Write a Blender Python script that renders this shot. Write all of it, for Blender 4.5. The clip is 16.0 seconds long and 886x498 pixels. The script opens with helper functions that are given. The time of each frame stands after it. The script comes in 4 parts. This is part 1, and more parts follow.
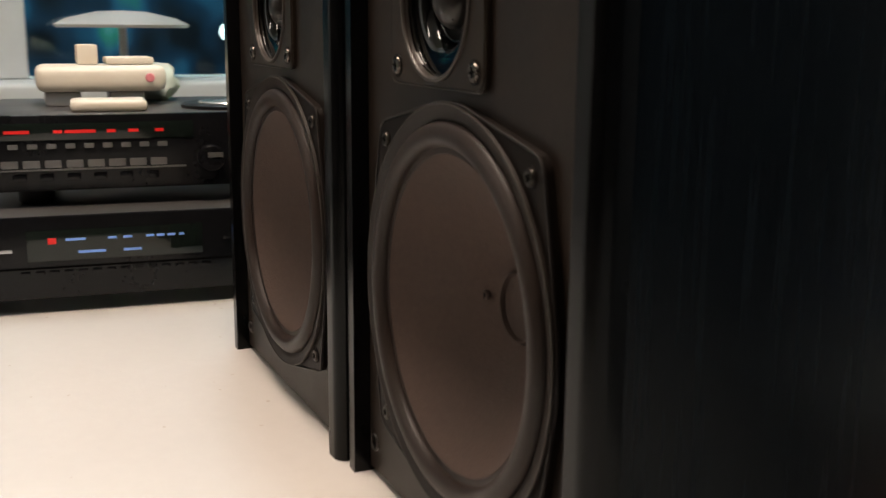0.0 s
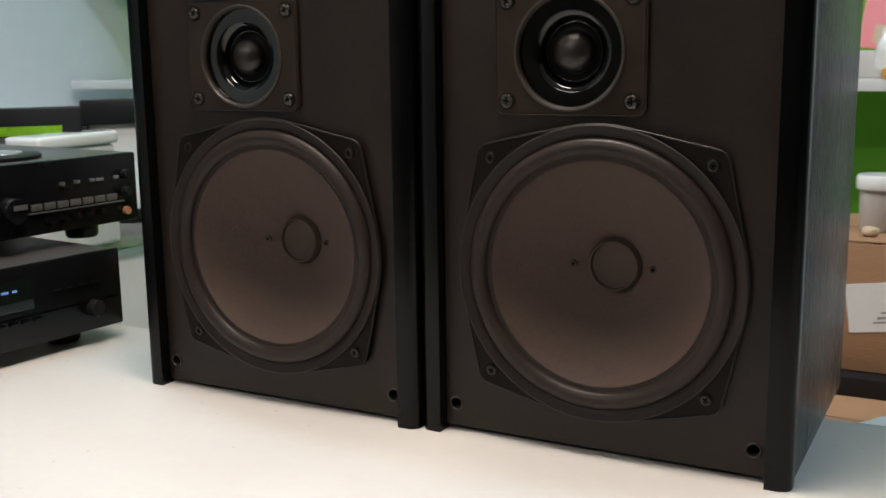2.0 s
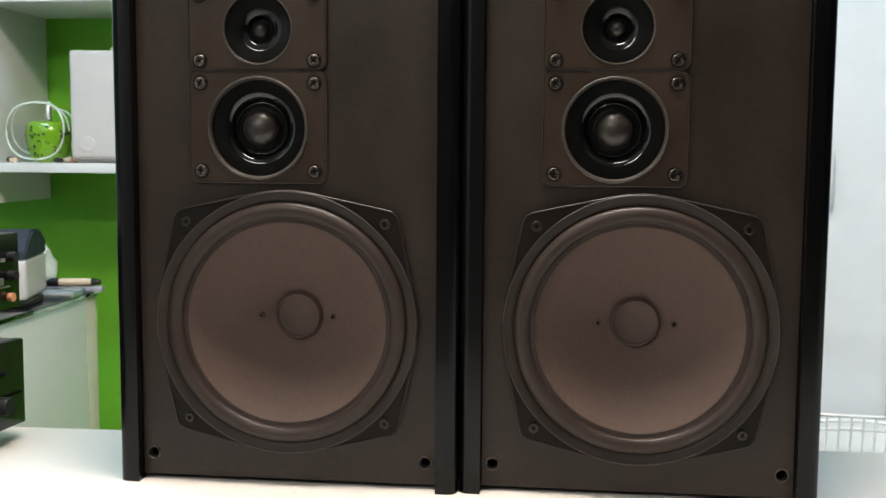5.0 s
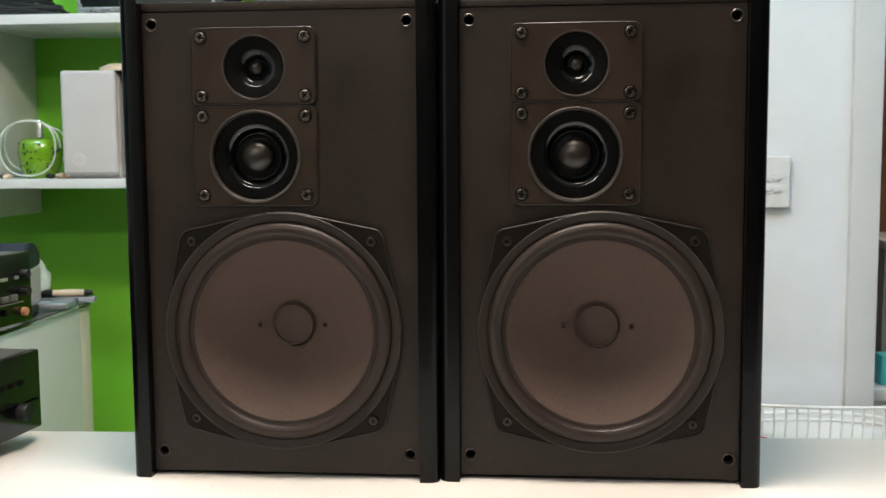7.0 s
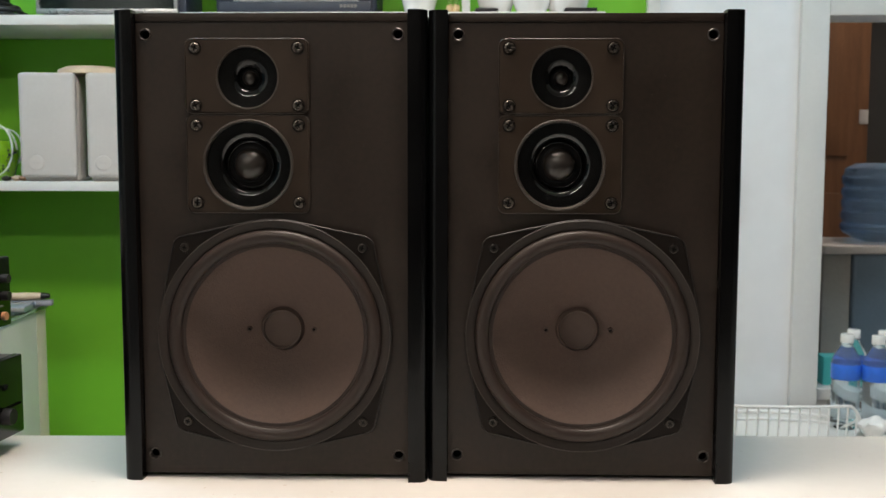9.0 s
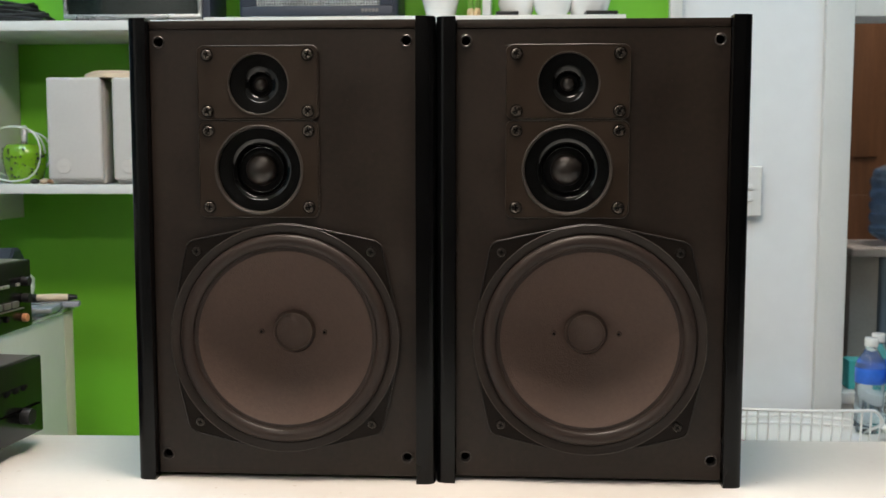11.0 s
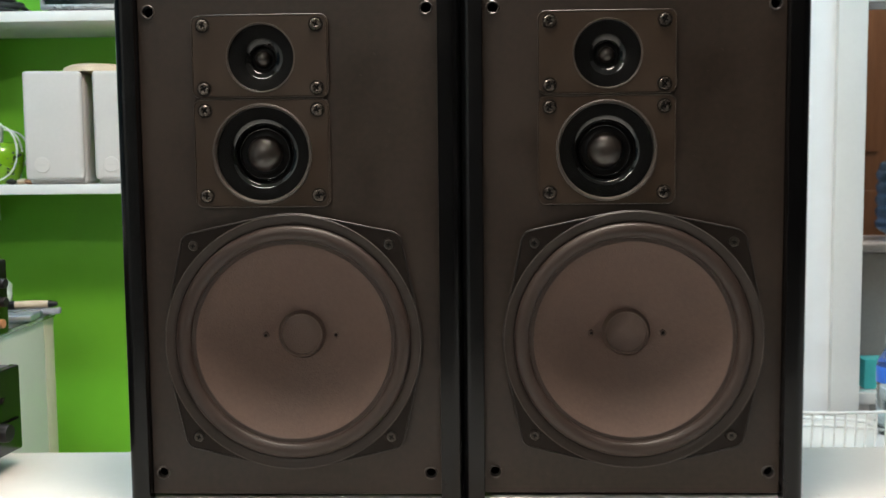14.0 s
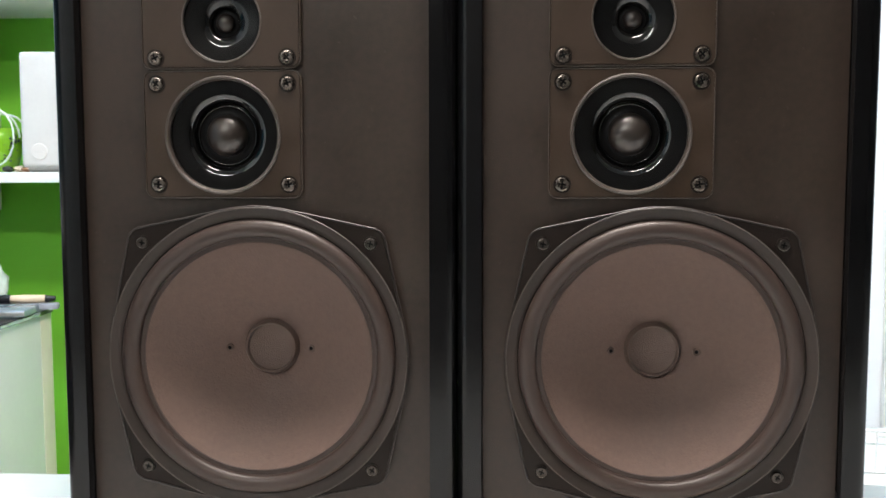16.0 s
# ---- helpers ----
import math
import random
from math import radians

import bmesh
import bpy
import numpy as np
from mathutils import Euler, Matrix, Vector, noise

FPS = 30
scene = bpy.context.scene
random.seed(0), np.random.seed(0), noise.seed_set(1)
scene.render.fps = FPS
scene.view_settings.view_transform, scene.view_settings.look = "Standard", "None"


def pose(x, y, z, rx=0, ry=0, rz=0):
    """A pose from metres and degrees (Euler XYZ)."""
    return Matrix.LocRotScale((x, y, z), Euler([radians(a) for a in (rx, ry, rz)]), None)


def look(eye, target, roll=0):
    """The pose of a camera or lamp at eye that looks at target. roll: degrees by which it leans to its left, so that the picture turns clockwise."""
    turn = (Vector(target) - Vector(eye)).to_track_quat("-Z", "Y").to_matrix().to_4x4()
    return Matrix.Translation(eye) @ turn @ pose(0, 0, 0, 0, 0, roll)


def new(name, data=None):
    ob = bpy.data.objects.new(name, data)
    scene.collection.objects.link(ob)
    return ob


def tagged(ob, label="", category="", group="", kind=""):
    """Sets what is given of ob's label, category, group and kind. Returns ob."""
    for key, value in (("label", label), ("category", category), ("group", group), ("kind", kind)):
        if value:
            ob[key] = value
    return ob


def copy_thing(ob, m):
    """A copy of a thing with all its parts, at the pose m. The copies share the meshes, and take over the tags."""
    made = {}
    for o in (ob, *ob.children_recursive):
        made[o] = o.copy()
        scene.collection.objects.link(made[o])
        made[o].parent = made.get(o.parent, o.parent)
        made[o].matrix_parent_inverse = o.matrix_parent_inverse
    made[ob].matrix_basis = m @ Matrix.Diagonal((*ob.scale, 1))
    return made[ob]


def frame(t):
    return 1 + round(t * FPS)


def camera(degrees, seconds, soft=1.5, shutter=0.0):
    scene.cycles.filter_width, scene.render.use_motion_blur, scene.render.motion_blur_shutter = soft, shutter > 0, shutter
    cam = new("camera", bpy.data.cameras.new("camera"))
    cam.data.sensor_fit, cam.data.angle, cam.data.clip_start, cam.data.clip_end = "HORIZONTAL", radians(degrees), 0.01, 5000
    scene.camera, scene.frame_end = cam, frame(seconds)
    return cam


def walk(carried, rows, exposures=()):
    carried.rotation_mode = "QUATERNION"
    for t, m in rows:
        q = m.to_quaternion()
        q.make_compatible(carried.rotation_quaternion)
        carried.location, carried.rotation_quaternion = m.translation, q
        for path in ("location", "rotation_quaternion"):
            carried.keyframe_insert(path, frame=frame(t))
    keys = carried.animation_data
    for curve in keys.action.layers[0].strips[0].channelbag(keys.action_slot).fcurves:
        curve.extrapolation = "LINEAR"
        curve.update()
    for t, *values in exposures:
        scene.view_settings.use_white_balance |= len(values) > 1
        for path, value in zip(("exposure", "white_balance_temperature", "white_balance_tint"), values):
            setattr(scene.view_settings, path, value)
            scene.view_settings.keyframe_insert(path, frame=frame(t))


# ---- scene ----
cam = camera(46.3, 16.0, soft=1.4, shutter=0.5)
cam.data.dof.use_dof, cam.data.dof.focus_distance, cam.data.dof.aperture_fstop = True, 0.98, 16
PATH = [
    (0, (0.702, -0.255, 1.082), (-1.069, 0.574, 0.663), 0.5),
    (0.5, (0.751, -0.415, 1.095), (-0.863, 0.689, 0.675), 0.2),
    (1, (0.663, -0.529, 1.086), (-0.753, 0.82, 0.671), -1.7),
    (1.5, (0.56, -0.658, 1.09), (-0.606, 0.918, 0.696), -2.1),
    (2, (0.451, -0.806, 1.096), (-0.474, 0.929, 0.73), -0.8),
    (2.5, (0.355, -0.884, 1.08), (-0.374, 0.954, 0.778), 0.2),
    (3, (0.247, -0.841, 1.077), (-0.327, 1.059, 0.832), -0.2),
    (3.5, (0.139, -0.865, 1.074), (-0.21, 1.093, 0.871), 0.7),
    (3.7, (0.093, -0.872, 1.073), (-0.149, 1.105, 0.898), 1.5),
    (5.8, (0.088, -1.023, 1.098), (-0.11, 0.957, 0.894), -0.4),
    (6, (0.089, -1.035, 1.106), (-0.086, 0.947, 0.9), -0.4),
    (6.5, (0.089, -1.043, 1.103), (-0.072, 0.941, 0.907), -0.2),
    (7, (0.097, -1.068, 1.103), (-0.078, 0.915, 0.914), -0.4),
    (7.5, (0.109, -1.056, 1.11), (-0.058, 0.928, 0.919), -0.6),
    (8, (0.077, -1.102, 1.117), (-0.038, 0.886, 0.929), -0.4),
    (8.5, (0.043, -1.106, 1.11), (-0.008, 0.885, 0.926), 0.1),
    (10.8, (0.057, -1.11, 1.125), (-0.023, 0.879, 0.925), -0.3),
    (11, (0.07, -1.115, 1.116), (-0.044, 0.874, 0.932), -0.0),
    (11.5, (0.074, -1.114, 1.117), (-0.051, 0.873, 0.934), 0.0),
    (12, (0.078, -1.115, 1.117), (-0.044, 0.873, 0.939), -0.0),
    (12.5, (0.071, -1.108, 1.113), (-0.043, 0.881, 0.939), -0.1),
    (13, (0.05, -1.086, 1.107), (-0.021, 0.905, 0.932), -0.2),
    (13.5, (0.029, -1.058, 1.094), (-0.018, 0.933, 0.907), -0.4),
    (14, (0.02, -1.003, 1.092), (-0.058, 0.987, 0.918), -0.6),
    (14.3, (0.01, -0.954, 1.093), (-0.064, 1.038, 0.925), -0.7),
    (14.5, (0.025, -0.937, 1.093), (-0.093, 1.053, 0.93), -0.7),
    (15, (0.034, -0.896, 1.084), (-0.107, 1.091, 0.911), -0.6),
    (15.5, (0.048, -0.87, 1.083), (-0.102, 1.117, 0.903), -0.2),
    (16, (0.053, -0.843, 1.084), (-0.101, 1.143, 0.898), -0.1),
]
walk(cam, [(t, look(eye, target, roll)) for t, eye, target, roll in PATH],
     exposures=((0, -0.79, 6750, 14), (1.0, -0.8, 7000, 16), (1.5, -0.70, 6150, 11), (2.0, -0.62, 6050, 9), (2.5, -0.88, 5950, 8), (3.0, -0.08, 5850, 8),
                (3.6, 0.62, 5900, 8), (6.0, -0.1, 6150, 8), (7.0, -0.05, 6200, 8), (7.5, -0.2, 6200, 8), (8.0, -0.1, 6250, 9), (8.5, -0.3, 6250, 9),
                (11.0, -0.28, 6250, 9), (13.0, -0.24, 6200, 8), (13.5, 0.06, 6150, 8), (14.0, 0.12, 6150, 7), (14.5, 0.82, 6150, 7), (15.0, 0.88, 6050, 7), (15.5, 0.88, 5950, 8), (16.0, 0.80, 5850, 9)))

# ---------------------------------------------------------------- light
world = bpy.data.worlds.new("world")
scene.world = world
world.use_nodes = True
wn = world.node_tree.nodes
sky = wn.new("ShaderNodeTexSky")
sky.sky_type, sky.sun_disc = "NISHITA", False
sky.sun_elevation, sky.sun_rotation = radians(-4), radians(90)
world.node_tree.links.new(sky.outputs[0], wn["Background"].inputs[0])
wn["Background"].inputs[1].default_value = 0.05


def area_lamp(name, at, target, watts, sx, sy, colour):
    d = bpy.data.lights.new(name, "AREA")
    d.shape, d.size, d.size_y, d.energy, d.color = "RECTANGLE", sx, sy, watts, colour
    ob = new(name, d)
    ob.matrix_world = look(at, target)
    return ob


WARM, SOFT, COOL = (1.0, 0.83, 0.68), (1.0, 0.90, 0.76), (0.63, 0.87, 1.0)
LAMPS = [
    ((-0.02, -0.15, 2.25), 34, 0.50, 0.34, WARM),
    ((-1.00, 0.20, 2.62), 21, 1.10, 0.16, COOL),
    ((1.45, 0.55, 2.62), 17, 1.10, 0.16, COOL),
    ((-0.75, -2.45, 2.62), 44, 1.10, 0.16, SOFT),
    # added to brighten the room beyond the doorway; no fitting known there
    ((1.60, 2.35, 2.62), 12, 0.50, 0.50, WARM),
]
for at, watts, sx, sy, colour in LAMPS:
    area_lamp("lamp", (at[0], at[1], at[2] - 0.03), (at[0], at[1] + 0.001, 0), watts, sx, sy, colour)

# ---------------------------------------------------------------- materials


def material(name, colour, rough=0.5, metal=0.0, vary=0.12, scale=8.0, bump=0.0, bump_scale=60.0, stretch=(1, 1, 1), coat=0.0, spec=0.5, grain=0.0):
    """A procedural surface: colour broken up at a broad and a fine scale, with bump and uneven gloss."""
    m = bpy.data.materials.new(name)
    m.use_nodes = True
    nt = m.node_tree
    n, l = nt.nodes, nt.links
    b = n["Principled BSDF"]
    tc = n.new("ShaderNodeTexCoord")
    mp = n.new("ShaderNodeMapping")
    mp.inputs["Scale"].default_value = stretch
    l.new(tc.outputs["Object"], mp.inputs[0])
    n1 = n.new("ShaderNodeTexNoise")
    n1.inputs["Scale"].default_value, n1.inputs["Detail"].default_value = scale, 5
    n2 = n.new("ShaderNodeTexNoise")
    n2.inputs["Scale"].default_value, n2.inputs["Detail"].default_value = scale * 14, 4
    l.new(mp.outputs[0], n1.inputs[0]), l.new(mp.outputs[0], n2.inputs[0])
    mix = n.new("ShaderNodeMath")
    mix.operation = "MULTIPLY_ADD"
    mix.inputs[1].default_value = 0.45 + grain
    l.new(n2.outputs[0], mix.inputs[0]), l.new(n1.outputs[0], mix.inputs[2])
    mr = n.new("ShaderNodeMapRange")
    mr.inputs[1].default_value, mr.inputs[2].default_value = 0.4, 1.05
    mr.inputs[3].default_value, mr.inputs[4].default_value = 1 - vary, 1 + vary
    l.new(mix.outputs[0], mr.inputs[0])
    vm = n.new("ShaderNodeVectorMath")
    vm.operation = "SCALE"
    vm.inputs[0].default_value = colour
    l.new(mr.outputs[0], vm.inputs["Scale"])
    l.new(vm.outputs[0], b.inputs["Base Color"])
    rr = n.new("ShaderNodeMapRange")
    rr.inputs[1].default_value, rr.inputs[2].default_value = 0.3, 0.7
    rr.inputs[3].default_value, rr.inputs[4].default_value = max(rough - 0.07, 0.02), min(rough + 0.07, 1)
    l.new(n1.outputs[0], rr.inputs[0]), l.new(rr.outputs[0], b.inputs["Roughness"])
    b.inputs["Metallic"].default_value = metal
    b.inputs["Coat Weight"].default_value = coat
    b.inputs["Specular IOR Level"].default_value = spec
    if bump:
        n3 = n.new("ShaderNodeTexNoise")
        n3.inputs["Scale"].default_value, n3.inputs["Detail"].default_value = bump_scale, 3
        l.new(mp.outputs[0], n3.inputs[0])
        bp = n.new("ShaderNodeBump")
        bp.inputs["Strength"].default_value, bp.inputs["Distance"].default_value = bump, 0.002
        l.new(n3.outputs[0], bp.inputs["Height"]), l.new(bp.outputs[0], b.inputs["Normal"])
    return m


def specks(m, colour, scale, level):
    """Scatters small flecks of another colour, such as scuffs or crumbs, over a surface."""
    nt = m.node_tree
    b = nt.nodes["Principled BSDF"]
    old = b.inputs["Base Color"].links[0].from_socket
    tc = nt.nodes.new("ShaderNodeTexCoord")
    fine = nt.nodes.new("ShaderNodeTexNoise")
    fine.inputs["Scale"].default_value, fine.inputs["Detail"].default_value = scale, 1.0
    cut = nt.nodes.new("ShaderNodeMapRange")
    cut.inputs[1].default_value, cut.inputs[2].default_value = level, level + 0.03
    mix = nt.nodes.new("ShaderNodeMix")
    mix.data_type = "RGBA"
    nt.links.new(tc.outputs["Object"], fine.inputs[0]), nt.links.new(fine.outputs[0], cut.inputs[0])
    nt.links.new(cut.outputs[0], mix.inputs[0]), nt.links.new(old, mix.inputs[6]), nt.links.new(mix.outputs[2], b.inputs["Base Color"])
    mix.inputs[7].default_value = (*colour, 1)


def glow(name, colour, strength):
    m = material(name, colour, 0.4)
    b = m.node_tree.nodes["Principled BSDF"]
    b.inputs["Emission Color"].default_value = (*colour, 1)
    b.inputs["Emission Strength"].default_value = strength
    return m


def clear(name, colour, rough=0.03, ior=1.45):
    m = bpy.data.materials.new(name)
    m.use_nodes = True
    b = m.node_tree.nodes["Principled BSDF"]
    b.inputs["Base Color"].default_value = (*colour, 1)
    b.inputs["Transmission Weight"].default_value = 1
    b.inputs["Roughness"].default_value, b.inputs["IOR"].default_value = rough, ior
    return m


M_TABLE = material("table_laminate", (0.68, 0.65, 0.615), 0.38, vary=0.05, scale=5, bump=0.05, bump_scale=180)
specks(M_TABLE, (0.55, 0.49, 0.43), 95, 0.78)
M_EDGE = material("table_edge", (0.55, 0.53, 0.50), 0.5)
M_BAFFLE = material("baffle_vinyl", (0.0112, 0.0070, 0.0046), 0.45, spec=0.29, vary=0.5, scale=11, bump=0.09, bump_scale=800, grain=0.35)
specks(M_BAFFLE, (0.020, 0.015, 0.0115), 150, 0.735)
M_ASH = material("black_ash_veneer", (0.0020, 0.0038, 0.0056), 0.24, spec=0.17, vary=0.4, scale=9, bump=0.16, bump_scale=60, stretch=(26, 26, 0.9))
M_CHEEK = material("black_lacquer", (0.0022, 0.0022, 0.0024), 0.22, spec=0.20, vary=0.2, scale=12, bump=0.05, bump_scale=60)
M_BASKET = material("black_plastic", (0.0068, 0.0044, 0.0032), 0.50, spec=0.12, vary=0.15, scale=20, bump=0.12, bump_scale=700)
M_PLATE = material("satin_plate", (0.0205, 0.0126, 0.0076), 0.42, spec=0.26, vary=0.22, scale=22, bump=0.05, bump_scale=800)
M_RUBBER = material("surround_rubber", (0.0245, 0.0166, 0.0138), 0.44, spec=0.24, vary=0.14, scale=24, bump=0.06, bump_scale=400)
M_GASKET = material("gasket_card", (0.0200, 0.0148, 0.0123), 0.50, spec=0.20, vary=0.2, scale=24, bump=0.08, bump_scale=500)
M_CONE = material("cone_paper", (0.067, 0.0440, 0.0358), 0.78, spec=0.3, vary=0.16, scale=16, bump=0.25, bump_scale=500, grain=0.2)
M_CAP = material("dust_cap_felt", (0.060, 0.0405, 0.0330), 0.7, spec=0.3, vary=0.15, scale=40, bump=0.3, bump_scale=900)
M_GLOSS = material("gloss_horn", (0.003, 0.003, 0.003), 0.05, vary=0.1, spec=0.50)
M_FLARE = material("satin_horn", (0.004, 0.004, 0.004), 0.11, vary=0.1, spec=0.34)
M_DARKSCREW = material("blackened_screw", (0.05, 0.045, 0.04), 0.34, metal=1.0, vary=0.25, scale=300)
M_HORN = material("matt_black_dish", (0.0020, 0.0019, 0.0019), 0.45, spec=0.06, vary=0.1)
M_SOCKET = material("dark_metal_eyelet", (0.030, 0.025, 0.022), 0.35, metal=0.3)
M_DOME = material("silk_dome", (0.019, 0.0150, 0.0125), 0.33, metal=0.25, vary=0.2, scale=60)
M_DARKDOME = material("dark_silk_dome", (0.014, 0.0105, 0.0085), 0.38, metal=0.2, vary=0.2, scale=60)
M_RIM = material("grey_rim", (0.044, 0.036, 0.031), 0.45, metal=0.25)
# lighter brown: the highlight on the gasket's rim is put into the colour
M_GASKETEDGE = material("lit_gasket_edge", (0.036, 0.029, 0.024), 0.5, spec=0.35, vary=0.4, scale=40)
# lightened to carry the highlight along the driver plates' edges
M_PLATEEDGE = material("lit_plate_edge", (0.030, 0.022, 0.016), 0.36, spec=0.4, vary=0.4, scale=60)
M_LIP = material("moulded_edge", (0.014, 0.011, 0.0095), 0.46, spec=0.3)
M_SCREW = material("black_zinc_screw", (0.14, 0.12, 0.104), 0.28, metal=1.0, vary=0.25, scale=300)
M_SLOT = material("dark_recess", (0.003, 0.003, 0.003), 0.9, spec=0.02)
M_GREEN = material("green_wall_paint", (0.168, 0.50, 0.017), 0.55, vary=0.06, scale=2.2, bump=0.12, bump_scale=160)
M_WHITE_WALL = material("white_wall_paint", (0.80, 0.82, 0.84), 0.6, vary=0.05, scale=1.6, bump=0.12, bump_scale=140)
M_GREY_WALL = material("pale_grey_wall_paint", (0.80, 0.85, 0.90), 0.6, vary=0.05, scale=1.6, bump=0.12, bump_scale=140)
M_WHITE = material("white_board", (0.66, 0.66, 0.64), 0.42, vary=0.05, scale=7, bump=0.04, bump_scale=200)
M_BEIGE = material("beige_board_edge", (0.62, 0.57, 0.46), 0.5, vary=0.08, scale=20)
M_FLOOR = material("floor_tile", (0.42, 0.40, 0.37), 0.35, vary=0.1, scale=3)
M_CEIL = material("ceiling_paint", (0.78, 0.78, 0.77), 0.7, vary=0.04)
M_BLACK = material("black_metal_case", (0.010, 0.010, 0.011), 0.42, spec=0.3, vary=0.2, scale=10, bump=0.1, bump_scale=500)
M_PANEL = material("black_front_panel", (0.006, 0.006, 0.007), 0.22, vary=0.2, scale=14, spec=0.25)
M_CASETOP = material("brushed_case_top", (0.085, 0.080, 0.078), 0.38, metal=0.3, vary=0.15, scale=8)
M_BUTTON = material("grey_button", (0.15, 0.145, 0.14), 0.35, metal=0.4)
M_SILVER = material("silver_trim", (0.62, 0.62, 0.62), 0.28, metal=0.9, vary=0.1)
M_CARD = material("cardboard", (0.36, 0.20, 0.105), 0.75, vary=0.12, scale=9, bump=0.3, bump_scale=90, stretch=(1, 1, 4))
M_PAPER = material("white_paper", (0.78, 0.77, 0.75), 0.6, vary=0.04)
M_INK = material("faded_ink", (0.16, 0.16, 0.17), 0.6)
M_FADED = material("grey_print", (0.34, 0.33, 0.34), 0.6)
M_SWITCH = material("white_switch_plastic", (0.74, 0.74, 0.73), 0.35, vary=0.04, scale=12)
M_CREAM = material("cream_plastic", (0.76, 0.68, 0.56), 0.40, vary=0.06, scale=12)
M_OFFWHITE = material("offwhite_plastic", (0.55, 0.52, 0.495), 0.42, vary=0.05, scale=9, bump=0.06, bump_scale=400)
M_GRILLE = material("offwhite_grille_cloth", (0.52, 0.495, 0.475), 0.8, vary=0.06, scale=9, bump=0.4, bump_scale=1500)
M_APPLE = material("green_glaze", (0.17, 0.36, 0.010), 0.25, vary=0.25, scale=14, coat=0.3)
M_SPECK = material("black_speck", (0.01, 0.012, 0.008), 0.4)
M_PINK = material("pink_card", (0.80, 0.25, 0.28), 0.55, vary=0.08)
M_RED = material("red_wrapper", (0.55, 0.045, 0.06), 0.3, vary=0.2, scale=20)
M_PRINTBAG = material("printed_white_wrapper", (0.72, 0.72, 0.78), 0.35, vary=0.08)
specks(M_PRINTBAG, (0.12, 0.18, 0.60), 38, 0.60)
specks(M_PRINTBAG, (0.75, 0.10, 0.12), 26, 0.66)
M_TEAL = material("teal_card", (0.06, 0.42, 0.42), 0.5)
M_ORANGE = material("orange_glaze", (0.75, 0.30, 0.02), 0.35)
M_CERAMIC = material("white_ceramic", (0.80, 0.80, 0.79), 0.18, vary=0.04, coat=0.3)
M_GREYPLUSH = material("grey_cloth", (0.26, 0.26, 0.29), 0.9, vary=0.25, scale=30, bump=0.6, bump_scale=120)
M_WOOD = material("brown_wood", (0.17, 0.078, 0.035), 0.4, vary=0.35, scale=5, stretch=(6, 6, 0.6), bump=0.1)
M_PINE = material("honey_wood", (0.48, 0.24, 0.075), 0.45, vary=0.22, scale=6, stretch=(1, 1, 5))
M_TAN = material("tan_wood_slice", (0.60, 0.47, 0.33), 0.6, vary=0.18, scale=25)
M_NAVY = material("navy_vinyl", (0.022, 0.028, 0.045), 0.5, vary=0.2, scale=15, bump=0.4, bump_scale=400)
M_GRILLEMETAL = material("woven_silver_grille", (0.42, 0.42, 0.41), 0.4, metal=0.6, vary=0.5, scale=60)
M_SCREEN = material("dark_screen", (0.008, 0.012, 0.010), 0.08, vary=0.1)
M_BULB = material("bulb_skin", (0.62, 0.46, 0.25), 0.6, vary=0.3, scale=40)
M_LEAF = material("leaf_green", (0.14, 0.30, 0.04), 0.45, vary=0.3, scale=40)
M_CABLE = material("black_cable", (0.012, 0.012, 0.013), 0.45)
M_WHITECABLE = material("white_cable", (0.54, 0.58, 0.49), 0.4)
M_WIRE = material("white_coated_wire", (0.80, 0.80, 0.79), 0.3)
M_GLASS = clear("green_tint_glass", (0.75, 0.92, 0.86), 0.02)
M_PET = clear("bottle_plastic", (0.88, 0.95, 0.99), 0.06, 1.16)
M_PET.node_tree.nodes["Principled BSDF"].inputs["Transmission Weight"].default_value = 0.95
M_JUG = clear("blue_jug_plastic", (0.40, 0.58, 0.82), 0.14, 1.25)
M_JUG.node_tree.nodes["Principled BSDF"].inputs["Transmission Weight"].default_value = 0.72
M_LABEL = material("blue_bottle_label", (0.04, 0.16, 0.70), 0.35, vary=0.15, scale=60)
M_STEEL = material("pale_steel_blue", (0.36, 0.42, 0.50), 0.3, metal=0.4)
M_DISPENSER = material("dispenser_blue_grey", (0.13, 0.18, 0.23), 0.4)
M_DISPGREY = material("dispenser_beige_grey", (0.34, 0.33, 0.30), 0.5)
# dark base colour carries the low light of the room beyond
M_DIMSHADE = material("dim_room_shade", (0.10, 0.095, 0.09), 0.7, vary=0.1)
M_RED_LED = glow("red_display", (0.7, 0.012, 0.01), 0.20)
M_BLUE_LED = glow("blue_display", (0.20, 0.38, 0.9), 0.14)
M_ORANGE_LED = material("amber_knob", (0.42, 0.20, 0.10), 0.35)
M_LAMP = glow("lamp_diffuser", (1.0, 0.97, 0.92), 6.0)
# near-black for the unseen walls, so the loudspeakers reflect little
M_UNSEENWALL = material("dark_unseen_wall", (0.045, 0.042, 0.040), 0.9, vary=0.2, scale=3, stretch=(6, 6, 0.5), bump=0.5, bump_scale=8)
M_NIGHT = glow("night_outside", (0.010, 0.030, 0.055), 1.5)
nt = M_NIGHT.node_tree
ramp = nt.nodes.new("ShaderNodeValToRGB")
